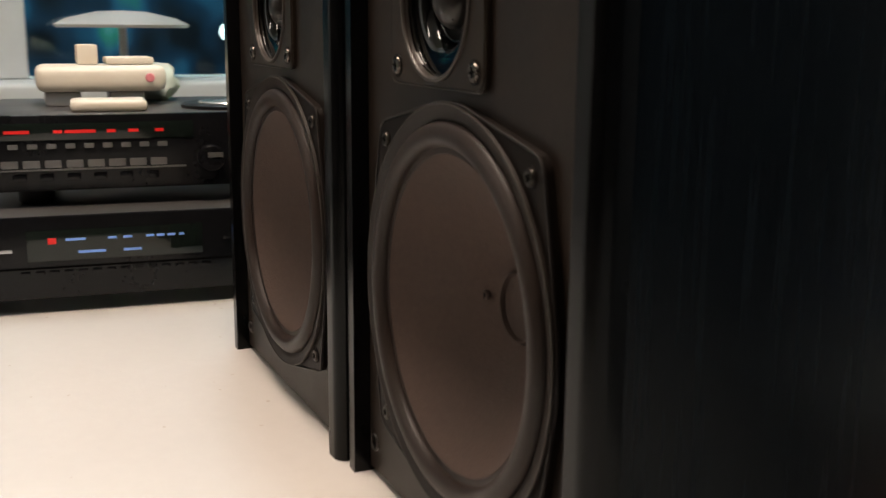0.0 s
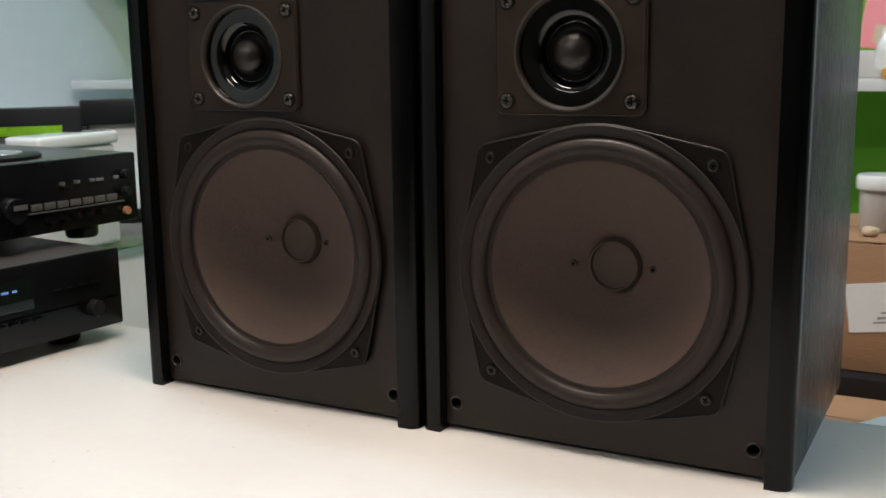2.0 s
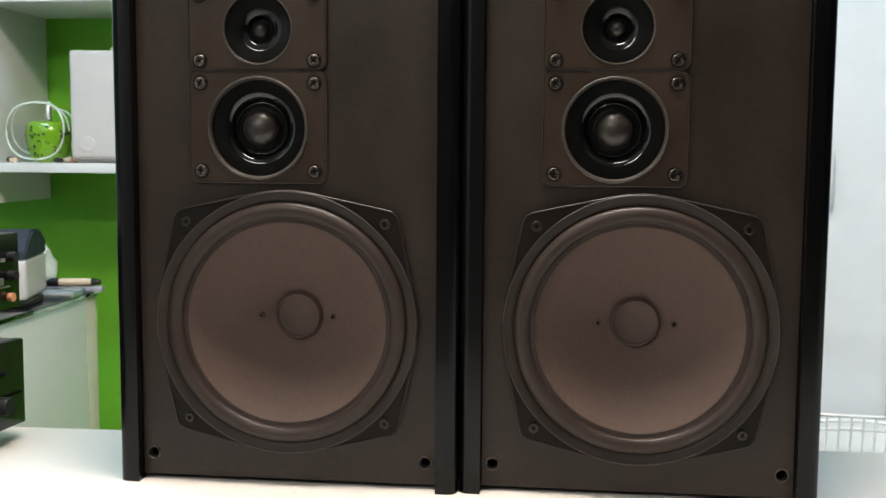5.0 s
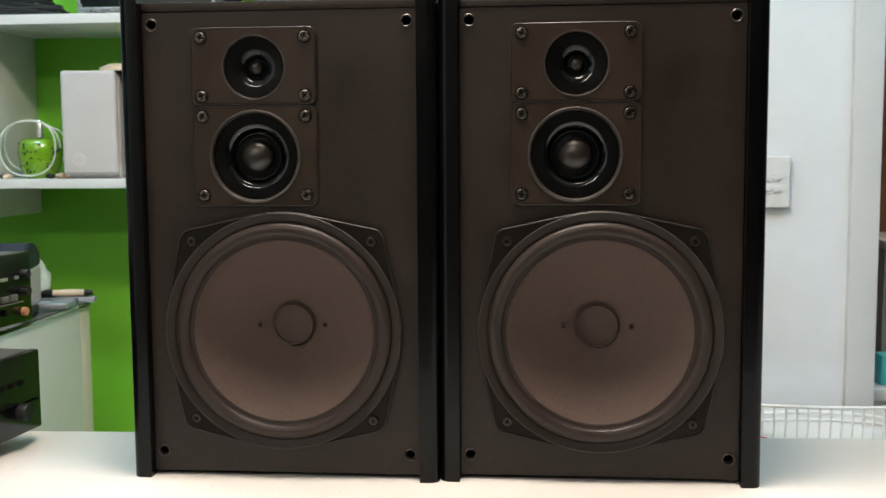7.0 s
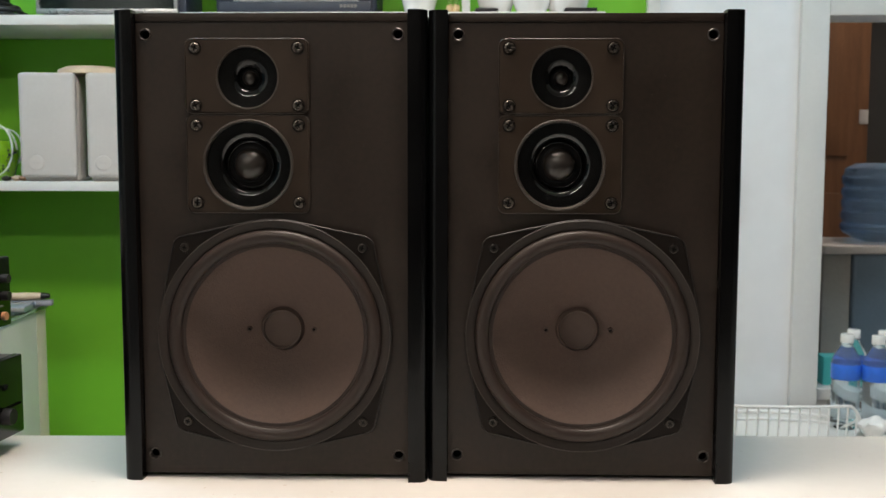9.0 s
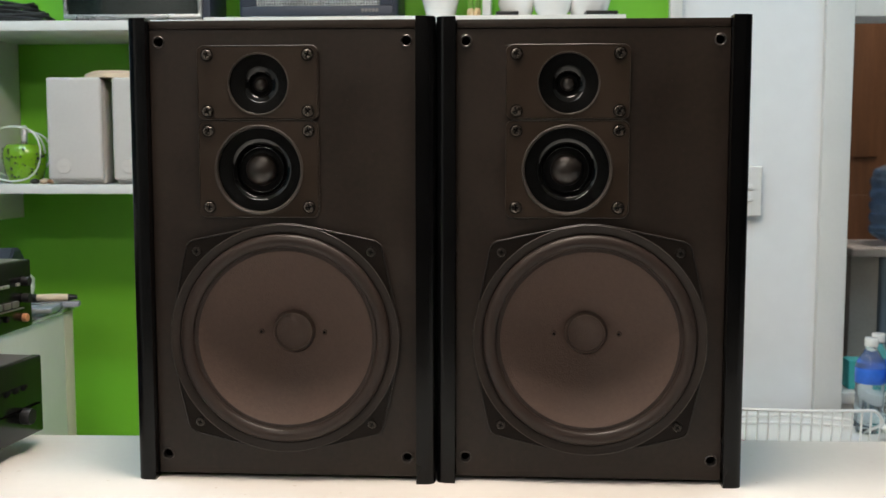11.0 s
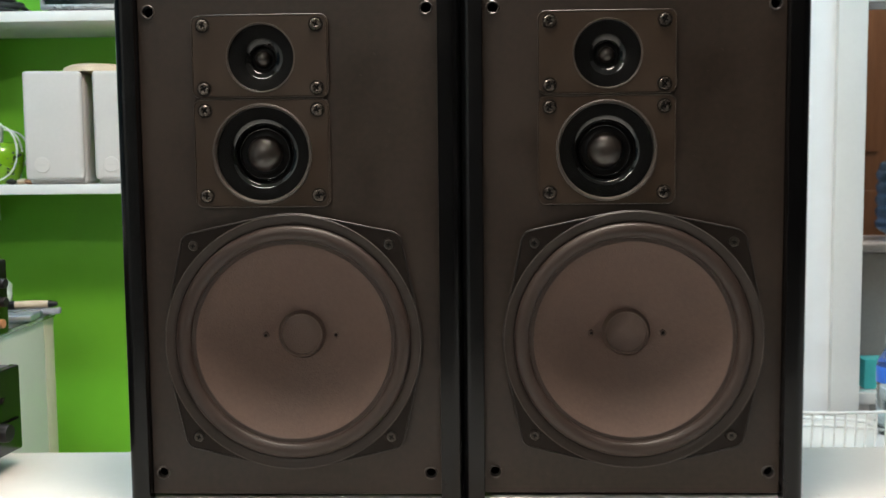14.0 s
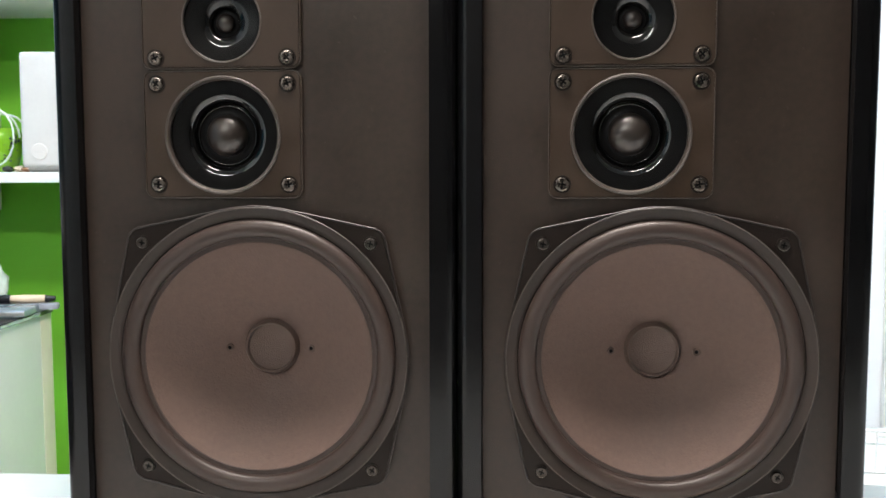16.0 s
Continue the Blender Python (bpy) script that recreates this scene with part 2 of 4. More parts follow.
for e, (pos, col) in enumerate(((0.38, (0.002, 0.004, 0.007, 1)), (0.50, (0.005, 0.026, 0.058, 1)), (0.57, (0.012, 0.085, 0.170, 1)), (0.63, (0.016, 0.180, 0.130, 1)), (0.70, (0.070, 0.300, 0.360, 1)))):
    el = ramp.color_ramp.elements[e] if e < 2 else ramp.color_ramp.elements.new(pos)
    el.position, el.color = pos, col
cloud = nt.nodes.new("ShaderNodeTexNoise")
cloud.inputs["Scale"].default_value, cloud.inputs["Detail"].default_value = 3.4, 1.5
place = nt.nodes.new("ShaderNodeTexCoord")
nt.links.new(place.outputs["Object"], cloud.inputs[0])
nt.links.new(cloud.outputs[0], ramp.inputs[0])
nt.links.new(ramp.outputs[0], nt.nodes["Principled BSDF"].inputs["Emission Color"])
M_STREET = glow("street_lamp_light", (0.75, 0.92, 1.0), 6.0)

# ---------------------------------------------------------------- mesh helpers


def thing(name, m, label, category, group="", kind=""):
    ob = new(name)
    ob.matrix_world = m
    ob.empty_display_size = 0.05
    return tagged(ob, label, category, group, kind)


def link_mesh(name, bm, mat, smooth=None):
    bm.normal_update()
    me = bpy.data.meshes.new(name)
    bm.to_mesh(me)
    bm.free()
    me.materials.append(mat)
    if smooth is not None:
        me.polygons.foreach_set("use_smooth", [True] * len(me.polygons))
        me.set_sharp_from_angle(angle=radians(smooth))
    return new(name, me)


def part(name, bm, mat, parent, label="", smooth=40):
    ob = link_mesh(name, bm, mat, smooth)
    ob.parent = parent
    if label:
        ob["label"] = label
    return ob


def single(name, bm, mat, m, label, category, group="", kind="", smooth=40):
    ob = link_mesh(name, bm, mat, smooth)
    ob.matrix_world = m
    return tagged(ob, label, category, group, kind)


def box(x0, x1, y0, y1, z0, z1, bevel=0.0, seg=2, bm=None):
    b = bmesh.new()
    bmesh.ops.create_cube(b, size=1.0, matrix=Matrix.Translation(((x0 + x1) / 2, (y0 + y1) / 2, (z0 + z1) / 2)) @ Matrix.Diagonal((x1 - x0, y1 - y0, z1 - z0, 1)))
    if bevel:
        bmesh.ops.bevel(b, geom=b.edges[:], offset=bevel, segments=seg, affect="EDGES", profile=0.6)
    if bm is None:
        return b
    return merge(bm, b)


def merge(bm, other):
    tmp = bpy.data.meshes.new("tmp")
    other.to_mesh(tmp)
    other.free()
    bm.from_mesh(tmp)
    bpy.data.meshes.remove(tmp)
    return bm


def lathe(profile, seg=48, axis="Z", at=(0, 0, 0), bm=None):
    """Turns (radius, height) pairs round an axis; a radius of 0 closes the end."""
    b = bmesh.new()
    rows = []
    for r, h in profile:
        if r < 1e-6:
            rows.append([b.verts.new((0, 0, h))])
        else:
            rows.append([b.verts.new((r * math.cos(2 * math.pi * i / seg), r * math.sin(2 * math.pi * i / seg), h)) for i in range(seg)])
    for a, c in zip(rows, rows[1:]):
        for i in range(seg):
            j = (i + 1) % seg
            q = [a[i % len(a)], a[j % len(a)], c[j % len(c)], c[i % len(c)]]
            u = []
            for v in q:
                if v not in u:
                    u.append(v)
            if len(u) > 2:
                b.faces.new(u)
    if axis == "Y":
        bmesh.ops.rotate(b, verts=b.verts, matrix=Matrix.Rotation(radians(-90), 3, "X"))
    if axis == "X":
        bmesh.ops.rotate(b, verts=b.verts, matrix=Matrix.Rotation(radians(90), 3, "Y"))
    bmesh.ops.translate(b, verts=b.verts, vec=at)
    bmesh.ops.recalc_face_normals(b, faces=b.faces)
    return b if bm is None else merge(bm, b)


def prism(outline, y0, y1, bevel=0.0):
    """An outline in x and z, pushed from y0 to y1, with its front edge (y0) bevelled."""
    b = bmesh.new()
    front = [b.verts.new((x, y0, z)) for x, z in outline]
    back = [b.verts.new((x, y1, z)) for x, z in outline]
    f = b.faces.new(front)
    b.faces.new(back[::-1])
    for i in range(len(outline)):
        j = (i + 1) % len(outline)
        b.faces.new([front[j], front[i], back[i], back[j]])
    bmesh.ops.recalc_face_normals(b, faces=b.faces)
    if bevel:
        bmesh.ops.bevel(b, geom=list(f.edges), offset=bevel, segments=2, affect="EDGES")
    return b


def hull(points):
    pts = sorted(set((round(x, 6), round(z, 6)) for x, z in points))

    def chain(seq):
        out = []
        for p in seq:
            while len(out) > 1 and (out[-1][0] - out[-2][0]) * (p[1] - out[-2][1]) - (out[-1][1] - out[-2][1]) * (p[0] - out[-2][0]) <= 0:
                out.pop()
            out.append(p)
        return out
    return chain(pts)[:-1] + chain(pts[::-1])[:-1]


def disc_points(cx, cz, r, n):
    return [(cx + r * math.cos(2 * math.pi * i / n), cz + r * math.sin(2 * math.pi * i / n)) for i in range(n)]


def tube(points, radius, seg=8, bm=None, closed=False):
    """A round rod along a line of points."""
    b = bmesh.new()
    pts = [Vector(p) for p in points]
    rings = []
    up = Vector((0.13, 0.21, 0.97))
    for i, p in enumerate(pts):
        a, c = pts[max(i - 1, 0)], pts[min(i + 1, len(pts) - 1)]
        d = (c - a).normalized()
        s = d.cross(up)
        if s.length < 0.05:
            s = d.cross(Vector((1, 0, 0)))
        s.normalize()
        w = d.cross(s)
        rings.append([b.verts.new(p + radius * (math.cos(2 * math.pi * k / seg) * s + math.sin(2 * math.pi * k / seg) * w)) for k in range(seg)])
    for r0, r1 in zip(rings, rings[1:]):
        for k in range(seg):
            b.faces.new([r0[k], r0[(k + 1) % seg], r1[(k + 1) % seg], r1[k]])
    b.faces.new(rings[0][::-1]), b.faces.new(rings[-1])
    bmesh.ops.recalc_face_normals(b, faces=b.faces)
    return b if bm is None else merge(bm, b)


def blob(rx, ry, rz, at, seed=0, rough=0.0, sub=3, bm=None):
    b = bmesh.new()
    bmesh.ops.create_icosphere(b, subdivisions=sub, radius=1.0)
    for v in b.verts:
        k = 1 + rough * noise.noise(v.co * 1.7 + Vector((seed, seed * 2.1, 0)))
        v.co = Vector((v.co.x * rx * k, v.co.y * ry * k, v.co.z * rz * k)) + Vector(at)
    return b if bm is None else merge(bm, b)


I = Matrix.Identity(4)
T = 0.755            # height of the table top
WY, WX = 1.50, -1.78  # back wall and side wall

# ---------------------------------------------------------------- the room
H = 2.65
single("floor", box(-1.95, 3.2, -3.0, 4.4, -0.1, 0.0), M_FLOOR, I, "pale grey tiled floor", "floor", kind="structure")
single("ceiling", box(-1.95, 3.2, -3.0, 4.4, H, H + 0.1), M_CEIL, I, "plain white ceiling", "ceiling", kind="structure")
single("wall_green", box(WX, 0.478, WY, WY + 0.12, 0, H), M_GREEN, I, "bright green painted wall behind the shelves", "wall", kind="structure")
white = box(0.478, 0.918, WY, WY + 0.12, 0, H)
box(0.918, 1.75, WY, WY + 0.12, 1.445, H, bm=white)
box(1.75, 3.1, WY, WY + 0.12, 0, H, bm=white)
single("wall_white", white, M_WHITE_WALL, I, "white painted wall with an open doorway", "wall", kind="structure")
frame_trim = box(0.850, 0.918, WY - 0.022, WY - 0.002, 0, 1.52, 0.003)
box(0.918, 1.75, WY - 0.022, WY - 0.002, 1.445, 1.52, 0.003, bm=frame_trim)
single("trim_doorway", frame_trim, M_WHITE, I, "white door casing round the opening", "trim", kind="structure")
single("trim_corner", box(0.474, 0.505, WY - 0.03, WY - 0.002, 0, H, 0.004), M_WHITE, I, "white upright strip where green meets white", "trim", kind="structure")
left = box(WX - 0.12, WX, -3.0, -1.35, 0, H)
box(WX - 0.12, WX, 0.700, WY + 0.12, 0, H, bm=left)
box(WX - 0.12, WX, -1.35, 0.700, 0, 0.963, bm=left)
box(WX - 0.12, WX, -1.35, 0.700, 1.95, H, bm=left)
single("wall_left", left, M_GREY_WALL, I, "pale grey wall with a wide window", "wall", kind="structure")
# right and front walls are unseen; darkened to keep reflections low
single("wall_right", box(3.1, 3.2, -3.0, 4.4, 0, H), M_UNSEENWALL, I, "unseen wall kept dark to weaken reflections", "wall", kind="structure")
single("wall_front", box(-1.9, 3.1, -3.1, -3.0, 0, H), M_UNSEENWALL, I, "unseen wall kept dark to weaken reflections", "wall", kind="structure")
single("wall_far", box(-1.9, 3.1, 4.3, 4.4, 0, H), M_DIMSHADE, I, "wall of the room beyond, its dimness put into the colour", "wall", kind="structure")
single("wall_inner", box(-1.9, 0.7, 1.62, 4.3, 0, H), M_DIMSHADE, I, "side wall of the room beyond, its dimness put into the colour", "wall", kind="structure")

# window with night outside
win = thing("window_1", I, "dark window at night with blurred street lights outside", "window", kind="structure")
wf = box(WX - 0.028, WX + 0.012, -0.19, -0.105, 0.963, 1.95, 0.006)
box(WX - 0.028, WX + 0.002, 0.612, 0.700, 0.963, 1.95, 0.004, bm=wf)
box(WX - 0.028, WX + 0.012, -1.35, -1.31, 0.963, 1.95, 0.004, bm=wf)
box(WX - 0.028, WX + 0.008, -1.31, 0.612, 1.91, 1.95, 0.004, bm=wf)
part("window_frame", wf, M_WHITE, win)
pane = part("pane", box(WX - 0.022, WX - 0.016, -0.105, 0.612, 0.963, 1.91), M_GLASS, win)
pane2 = part("pane", box(WX - 0.022, WX - 0.016, -1.31, -0.19, 0.963, 1.91), M_GLASS, win)
for p in (pane, pane2):
    p.visible_shadow = False
part("window_sill", box(WX + 0.002, WX + 0.17, -1.5, 1.46, 0.902, 0.962, 0.012, 3), M_WHITE, win, "wide white sill board")
# the street outside: plain glowing shapes far behind the glass
single("backdrop_night", box(WX - 2.3, WX - 2.28, -3.5, 5.5, -0.5, 4.5), M_NIGHT, I, "dark blue night outside the window", "backdrop", kind="structure")
single("street_lamp", lathe([(0, 0), (0.034, 0.0), (0.029, 0.016), (0, 0.024)], 24, "X", (-3.19, 0.683, 1.058)), M_STREET, I, "bright white street lamp outside the window", "street lamp", kind="structure")

# ceiling lights
for at, watts, sx, sy, colour in LAMPS:
    top = at[2] + 0.03
    hung = top < H - 0.05
    cl = thing("pendant_light" if hung else "ceiling_light", Matrix.Translation((at[0], at[1], top)), "white light panel hung over the table, switched on" if hung else "unseen white ceiling light fitting, switched on", "ceiling light", "" if hung else "ceiling lights")
    if hung:
        for x in (-sx * 0.4, sx * 0.4):
            part("hanger", lathe([(0.0025, 0.0), (0.0025, H - top)], 8, "Z", (x, 0, 0)), M_SILVER, cl)
    fr = box(-sx / 2 - 0.02, sx / 2 + 0.02, -sy / 2 - 0.02, sy / 2 + 0.02, -0.035, -0.001, 0.004)
    part("frame", fr, M_WHITE, cl)
    part("diffuser", box(-sx / 2, sx / 2, -sy / 2, sy / 2, -0.042, -0.0355, 0.002), M_LAMP, cl)

# table
tilt = pose(0.33, 0.185, 0, 0, 0, 1.6)
table = thing("table", tilt, "long white laminate table under the loudspeakers", "table")
part("tabletop", box(-1.32, 1.35, -0.80, 0, T - 0.028, T, 0.003), M_TABLE, table)
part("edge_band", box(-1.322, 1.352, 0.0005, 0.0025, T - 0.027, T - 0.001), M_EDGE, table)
for x in (-1.24, 1.27):
    for y in (-0.72, -0.08):
        part("leg", box(x - 0.025, x + 0.025, y - 0.025, y + 0.025, 0, T - 0.029, 0.003), M_WHITE, table)
part("apron", box(-1.2, 1.23, -0.06, -0.035, T - 0.11, T - 0.029, 0.002), M_WHITE, table)


# ---------------------------------------------------------------- loudspeakers
def screw(parent, x, y, z, r, turn, metal=None):
    """A pan-head screw in a dark washer, with a cross recess."""
    w = part("washer", lathe([(r * 1.42, 0.0), (r * 1.40, -0.0006), (r * 1.2, -0.0008), (r * 1.05, -0.0004)], 24, "Y"), M_BASKET, parent)
    s = part("screw", lathe([(r * 1.1, 0.0), (r * 1.1, -0.0012), (r * 1.02, -0.0019), (r * 0.80, -0.0023), (r * 0.62, -0.0022), (r * 0.30, -0.0019), (0, -0.0019)], 24, "Y"), metal or M_SCREW, parent, "dark cross-head screw")
    k = box(-r * 0.56, r * 0.56, -0.00245, -0.0016, -r * 0.13, r * 0.13)
    box(-r * 0.13, r * 0.13, -0.00244, -0.0016, -r * 0.56, r * 0.56, bm=k)
    c = part("cross_recess", k, M_SLOT, parent)
    for o in (w, s, c):
        o.location = (x, y, z)
        o.rotation_euler = (0, turn, 0)


def rounded_rect(x0, x1, z0, z1, r, n=6):
    out = []
    for cx, cz, a in ((x1 - r, z1 - r, 0), (x0 + r, z1 - r, 90), (x0 + r, z0 + r, 180), (x1 - r, z0 + r, 270)):
        out += [(cx + r * math.cos(radians(a + 90 * i / n)), cz + r * math.sin(radians(a + 90 * i / n))) for i in range(n + 1)]
    return out


def holed_plate(outline, holes, y0, y1, bevel=0.0):
    """A flat board in x and z with round openings cut through it."""
    b = bmesh.new()
    edges = []
    for ring in [outline] + [disc_points(x, z, r, 72) for x, z, r in holes]:
        vs = [b.verts.new((x, y0, z)) for x, z in ring]
        edges += [b.edges.new((vs[i], vs[(i + 1) % len(vs)])) for i in range(len(vs))]
    bmesh.ops.triangle_fill(b, use_beauty=True, use_dissolve=False, edges=edges)
    got = bmesh.ops.extrude_face_region(b, geom=b.faces[:])
    bmesh.ops.translate(b, verts=[g for g in got["geom"] if isinstance(g, bmesh.types.BMVert)], vec=(0, y1 - y0, 0))
    bmesh.ops.recalc_face_normals(b, faces=b.faces)
    if bevel:
        outer = {(round(x, 5), round(z, 5)) for x, z in outline}
        rim = [e for e in b.edges if all(abs(v.co.y - y0) < 1e-6 and (round(v.co.x, 5), round(v.co.z, 5)) in outer for v in e.verts) and any(abs(f.normal.y) < 0.5 for f in e.link_faces)]
        bmesh.ops.bevel(b, geom=rim, offset=bevel, segments=2, affect="EDGES")
    return b


def loudspeaker(m):
    sp = thing("loudspeaker", m, "black three-way loudspeaker with its grille off, standing on the white table", "loudspeaker", "pair of loudspeakers")
    W, HH, D = 0.1655, 0.505, 0.278
    rnd = random.Random(4)
    for s in (-1, 1):
        a, c = sorted((s * (W - 0.0175), s * (W - 0.0005)))
        part("side_panel", box(a, c, 0.006, D, 0.004, HH - 0.002, 0.0012), M_ASH, sp, "black ash veneer side")
    part("bottom_panel", box(-W + 0.0177, W - 0.0177, 0.006, D, 0.004, 0.018), M_ASH, sp)
    part("top_panel", box(-W + 0.0177, W - 0.0177, 0.006, D, HH - 0.018, HH - 0.0022), M_ASH, sp)
    part("back_panel", box(-W + 0.0177, W - 0.0177, D - 0.018, D - 0.001, 0.0182, HH - 0.0182), M_BLACK, sp)
    C = 0.0205  # width of the upright cheeks
    flat = [(-W + C + 0.0007, 0.005), (W - C - 0.0007, 0.005), (W - C - 0.0007, HH - 0.012), (-W + C + 0.0007, HH - 0.012)]
    part("baffle", holed_plate(flat, [(0.0004, 0.1587, 0.1085), (-0.0256, 0.3432, 0.0450), (-0.0249, 0.4352, 0.0318)] + [(sx * 0.1342, z, 0.0050) for sx in (-1, 1) for z in (0.0265, 0.4805)], 0.0, 0.0058), M_BAFFLE, sp, "dark brown-black front board", smooth=30)
    part("top_edge", box(-W + C + 0.0007, W - C - 0.0007, -0.001, 0.0058, HH - 0.0112, HH - 0.002, 0.001), M_BAFFLE, sp)
    for s in (-1, 1):
        # upright cheek with a rounded outer front corner
        prof = [(0.0, 0.0055), (0.0, -0.0125)]
        for i in range(9):
            a = radians(90 - 90 * i / 8)
            prof.append((C - 0.0105 + 0.0105 * math.cos(a), -0.0025 - 0.0100 * math.sin(a)))
        prof.append((C, 0.0055))
        b = bmesh.new()
        lo = [b.verts.new((s * (W - C + u), v, 0.0)) for u, v in prof]
        hi = [b.verts.new((s * (W - C + u), v, HH)) for u, v in prof]
        b.faces.new(lo), b.faces.new(hi[::-1])
        for i in range(len(prof)):
            j = (i + 1) % len(prof)
            b.faces.new([lo[j], lo[i], hi[i], hi[j]])
        bmesh.ops.recalc_face_normals(b, faces=b.faces)
        part("side_cheek", b, M_CHEEK, sp, "glossy black rounded side strip", smooth=35)
    # woofer
    cx, cz, R = 0.0004, 0.1587, 0.1254
    ears = [(sx * 0.0956, 0.1597 + sz * 0.0949) for sx in (-1, 1) for sz in (-1, 1)]
    pts = disc_points(cx, cz, R + 0.0008, 120)
    for ex, ez in ears:
        pts += disc_points(ex + cx, ez, 0.0128, 24)
    wf = part("woofer", holed_plate(hull(pts), [(cx, cz, 0.1085)], -0.0058, -0.0002, 0.0014), M_BASKET, sp, "large woofer with black frame and brown cone")
    lip = [(x, -0.0058, z) for x, z in hull(pts)]
    part("frame_edge", tube(lip + lip[:2], 0.00085, 6), M_LIP, wf, "thin raised edge of the woofer frame")
    ring = [(R, -0.0056), (R - 0.0001, -0.0078), (R - 0.0007, -0.0085), (R - 0.0016, -0.0081), (R - 0.0050, -0.0074), (R - 0.0088, -0.0062), (R - 0.0098, -0.0050)]
    rim = [(cx + R * math.cos(i * math.pi / 60), -0.0082, cz + R * math.sin(i * math.pi / 60)) for i in range(122)]
    part("gasket_edge", tube(rim, 0.0006, 6), M_GASKETEDGE, wf, "thin brown edge of the gasket, lightened as its highlight")
    part("gasket", lathe(ring, 96, "Y", (cx, 0, cz)), M_GASKET, wf)
    roll = [(0.1168, -0.0050)]
    for i in range(21):
        a = radians(180 * i / 20)
        roll.append((0.1080 + 0.0076 * math.cos(a), -0.0046 - 0.0070 * math.sin(a) ** 0.9))
    roll += [(0.0996, -0.0043), (0.0980, -0.0045), (0.0968, -0.0043), (0.0960, -0.0032), (0.0955, -0.0024)]
    part("surround", lathe(roll, 96, "Y", (cx, 0, cz)), M_RUBBER, wf, "dark rubber roll round the cone")
    cone = [(0.0966, -0.0028), (0.0962, -0.0040)]
    for i in range(1, 17):
        u = i / 16
        r = 0.0958 + (0.0222 - 0.0958) * u
        cone.append((r, -0.0038 + 0.0520 * (u ** 0.84)))
    part("cone", lathe(cone, 96, "Y", (cx, 0, cz)), M_CONE, wf, "brown paper cone")
    cap = [(0.0244, 0.0470), (0.0230, 0.0420), (0.0218, 0.0402), (0.0208, 0.0408), (0.0200, 0.0440)]
    for i in range(1, 7):
        u = i / 6
        cap.append((0.0200 * (1 - u), 0.0440 + 0.0060 * (1 - (1 - u) ** 2)))
    part("dust_cap", lathe(cap, 64, "Y", (cx, 0, cz)), M_CAP, wf)
    for s in (-1, 1):
        ey = part("eyelet", lathe([(0.0034, 0.0008), (0.0032, -0.0014), (0.0022, -0.0020), (0.0015, -0.0012)], 16, "Y", (cx + s * 0.0362, 0.0390, cz)), M_CAP, wf)
        part("hole", lathe([(0.0016, -0.0012), (0, -0.0010)], 12, "Y", (cx + s * 0.0362, 0.0390, cz)), M_SLOT, ey)
    for ex, ez in ears:
        screw(wf, ex + cx, -0.0057, ez, 0.0043, rnd.uniform(0, 1.5), M_DARKSCREW)
    # midrange
    px = -0.0256
    mz = 0.3432
    mid = part("midrange", holed_plate(rounded_rect(px - 0.0655, px + 0.0655, 0.2920, 0.3957, 0.0075), [(px, mz, 0.0452)], -0.0042, -0.0002, 0.0012), M_PLATE, sp, "midrange driver on a satin black plate")
    edge = [(x, -0.0034, z) for x, z in rounded_rect(px - 0.0655, px + 0.0655, 0.2920, 0.3957, 0.0075)]
    part("plate_edge", tube(edge + edge[:2], 0.0006, 6), M_PLATEEDGE, mid, "fine edge of the plate, its highlight put into the colour")
    part("rim", lathe([(0.0486, -0.0041), (0.0484, -0.0054), (0.0475, -0.0059), (0.0462, -0.0056), (0.0453, -0.0042), (0.0450, -0.0015)], 72, "Y", (px, 0, mz)), M_RIM, mid, "grey metal ring")
    flare = [(0.0451, -0.0020), (0.0450, 0.0008), (0.0448, 0.0012), (0.0400, 0.0014), (0.0350, 0.0017)]
    for i in range(1, 13):
        a = radians(90 * i / 12)
        flare.append((0.0350 - 0.0093 * math.sin(a), 0.0017 + 0.0107 * (1 - math.cos(a)) + 0.0006 * i / 12))
    flare.append((0.0256, 0.0140))
    part("horn", lathe(flare, 72, "Y", (px, 0, mz)), M_GLOSS, mid, "glossy black flared horn")
    tor = [(0.0256, 0.0120)]
    for i in range(9):
        a = radians(180 * i / 8)
        tor.append((0.0244 + 0.0009 * math.cos(a), 0.0108 - 0.0010 * math.sin(a)))
    part("inner_ring", lathe(tor, 64, "Y", (px, 0, mz)), M_GLOSS, mid, "thin glossy ring in the throat")
    part("throat", lathe([(0.0240, 0.0112), (0.0205, 0.0120), (0.0172, 0.0104)], 48, "Y", (px, 0, mz)), M_HORN, mid)
    dome = [(0.0176, 0.0108)] + [(0.0174 * math.cos(radians(90 * i / 12)), 0.0100 - 0.0130 * math.sin(radians(90 * i / 12))) for i in range(13)]
    part("dome", lathe(dome, 48, "Y", (px, 0, mz)), M_DOME, mid, "satin grey dome")
    for sx in (-1, 1):
        for z in (0.3030, 0.3851):
            screw(mid, px + sx * 0.0546, -0.0041, z, 0.0052, rnd.uniform(0, 1.5))
    # tweeter
    tz = 0.4352
    tw = part("tweeter", holed_plate(rounded_rect(px - 0.0655, px + 0.0655, 0.3976, 0.4757, 0.0075), [(px + 0.0007, tz, 0.0318)], -0.0050, -0.0002, 0.0012), M_PLATE, sp, "tweeter on a satin black plate")
    edge = [(x, -0.0042, z) for x, z in rounded_rect(px - 0.0655, px + 0.0655, 0.3976, 0.4757, 0.0075)]
    part("plate_edge", tube(edge + edge[:2], 0.0006, 6), M_PLATEEDGE, tw, "fine edge of the plate, its highlight put into the colour")
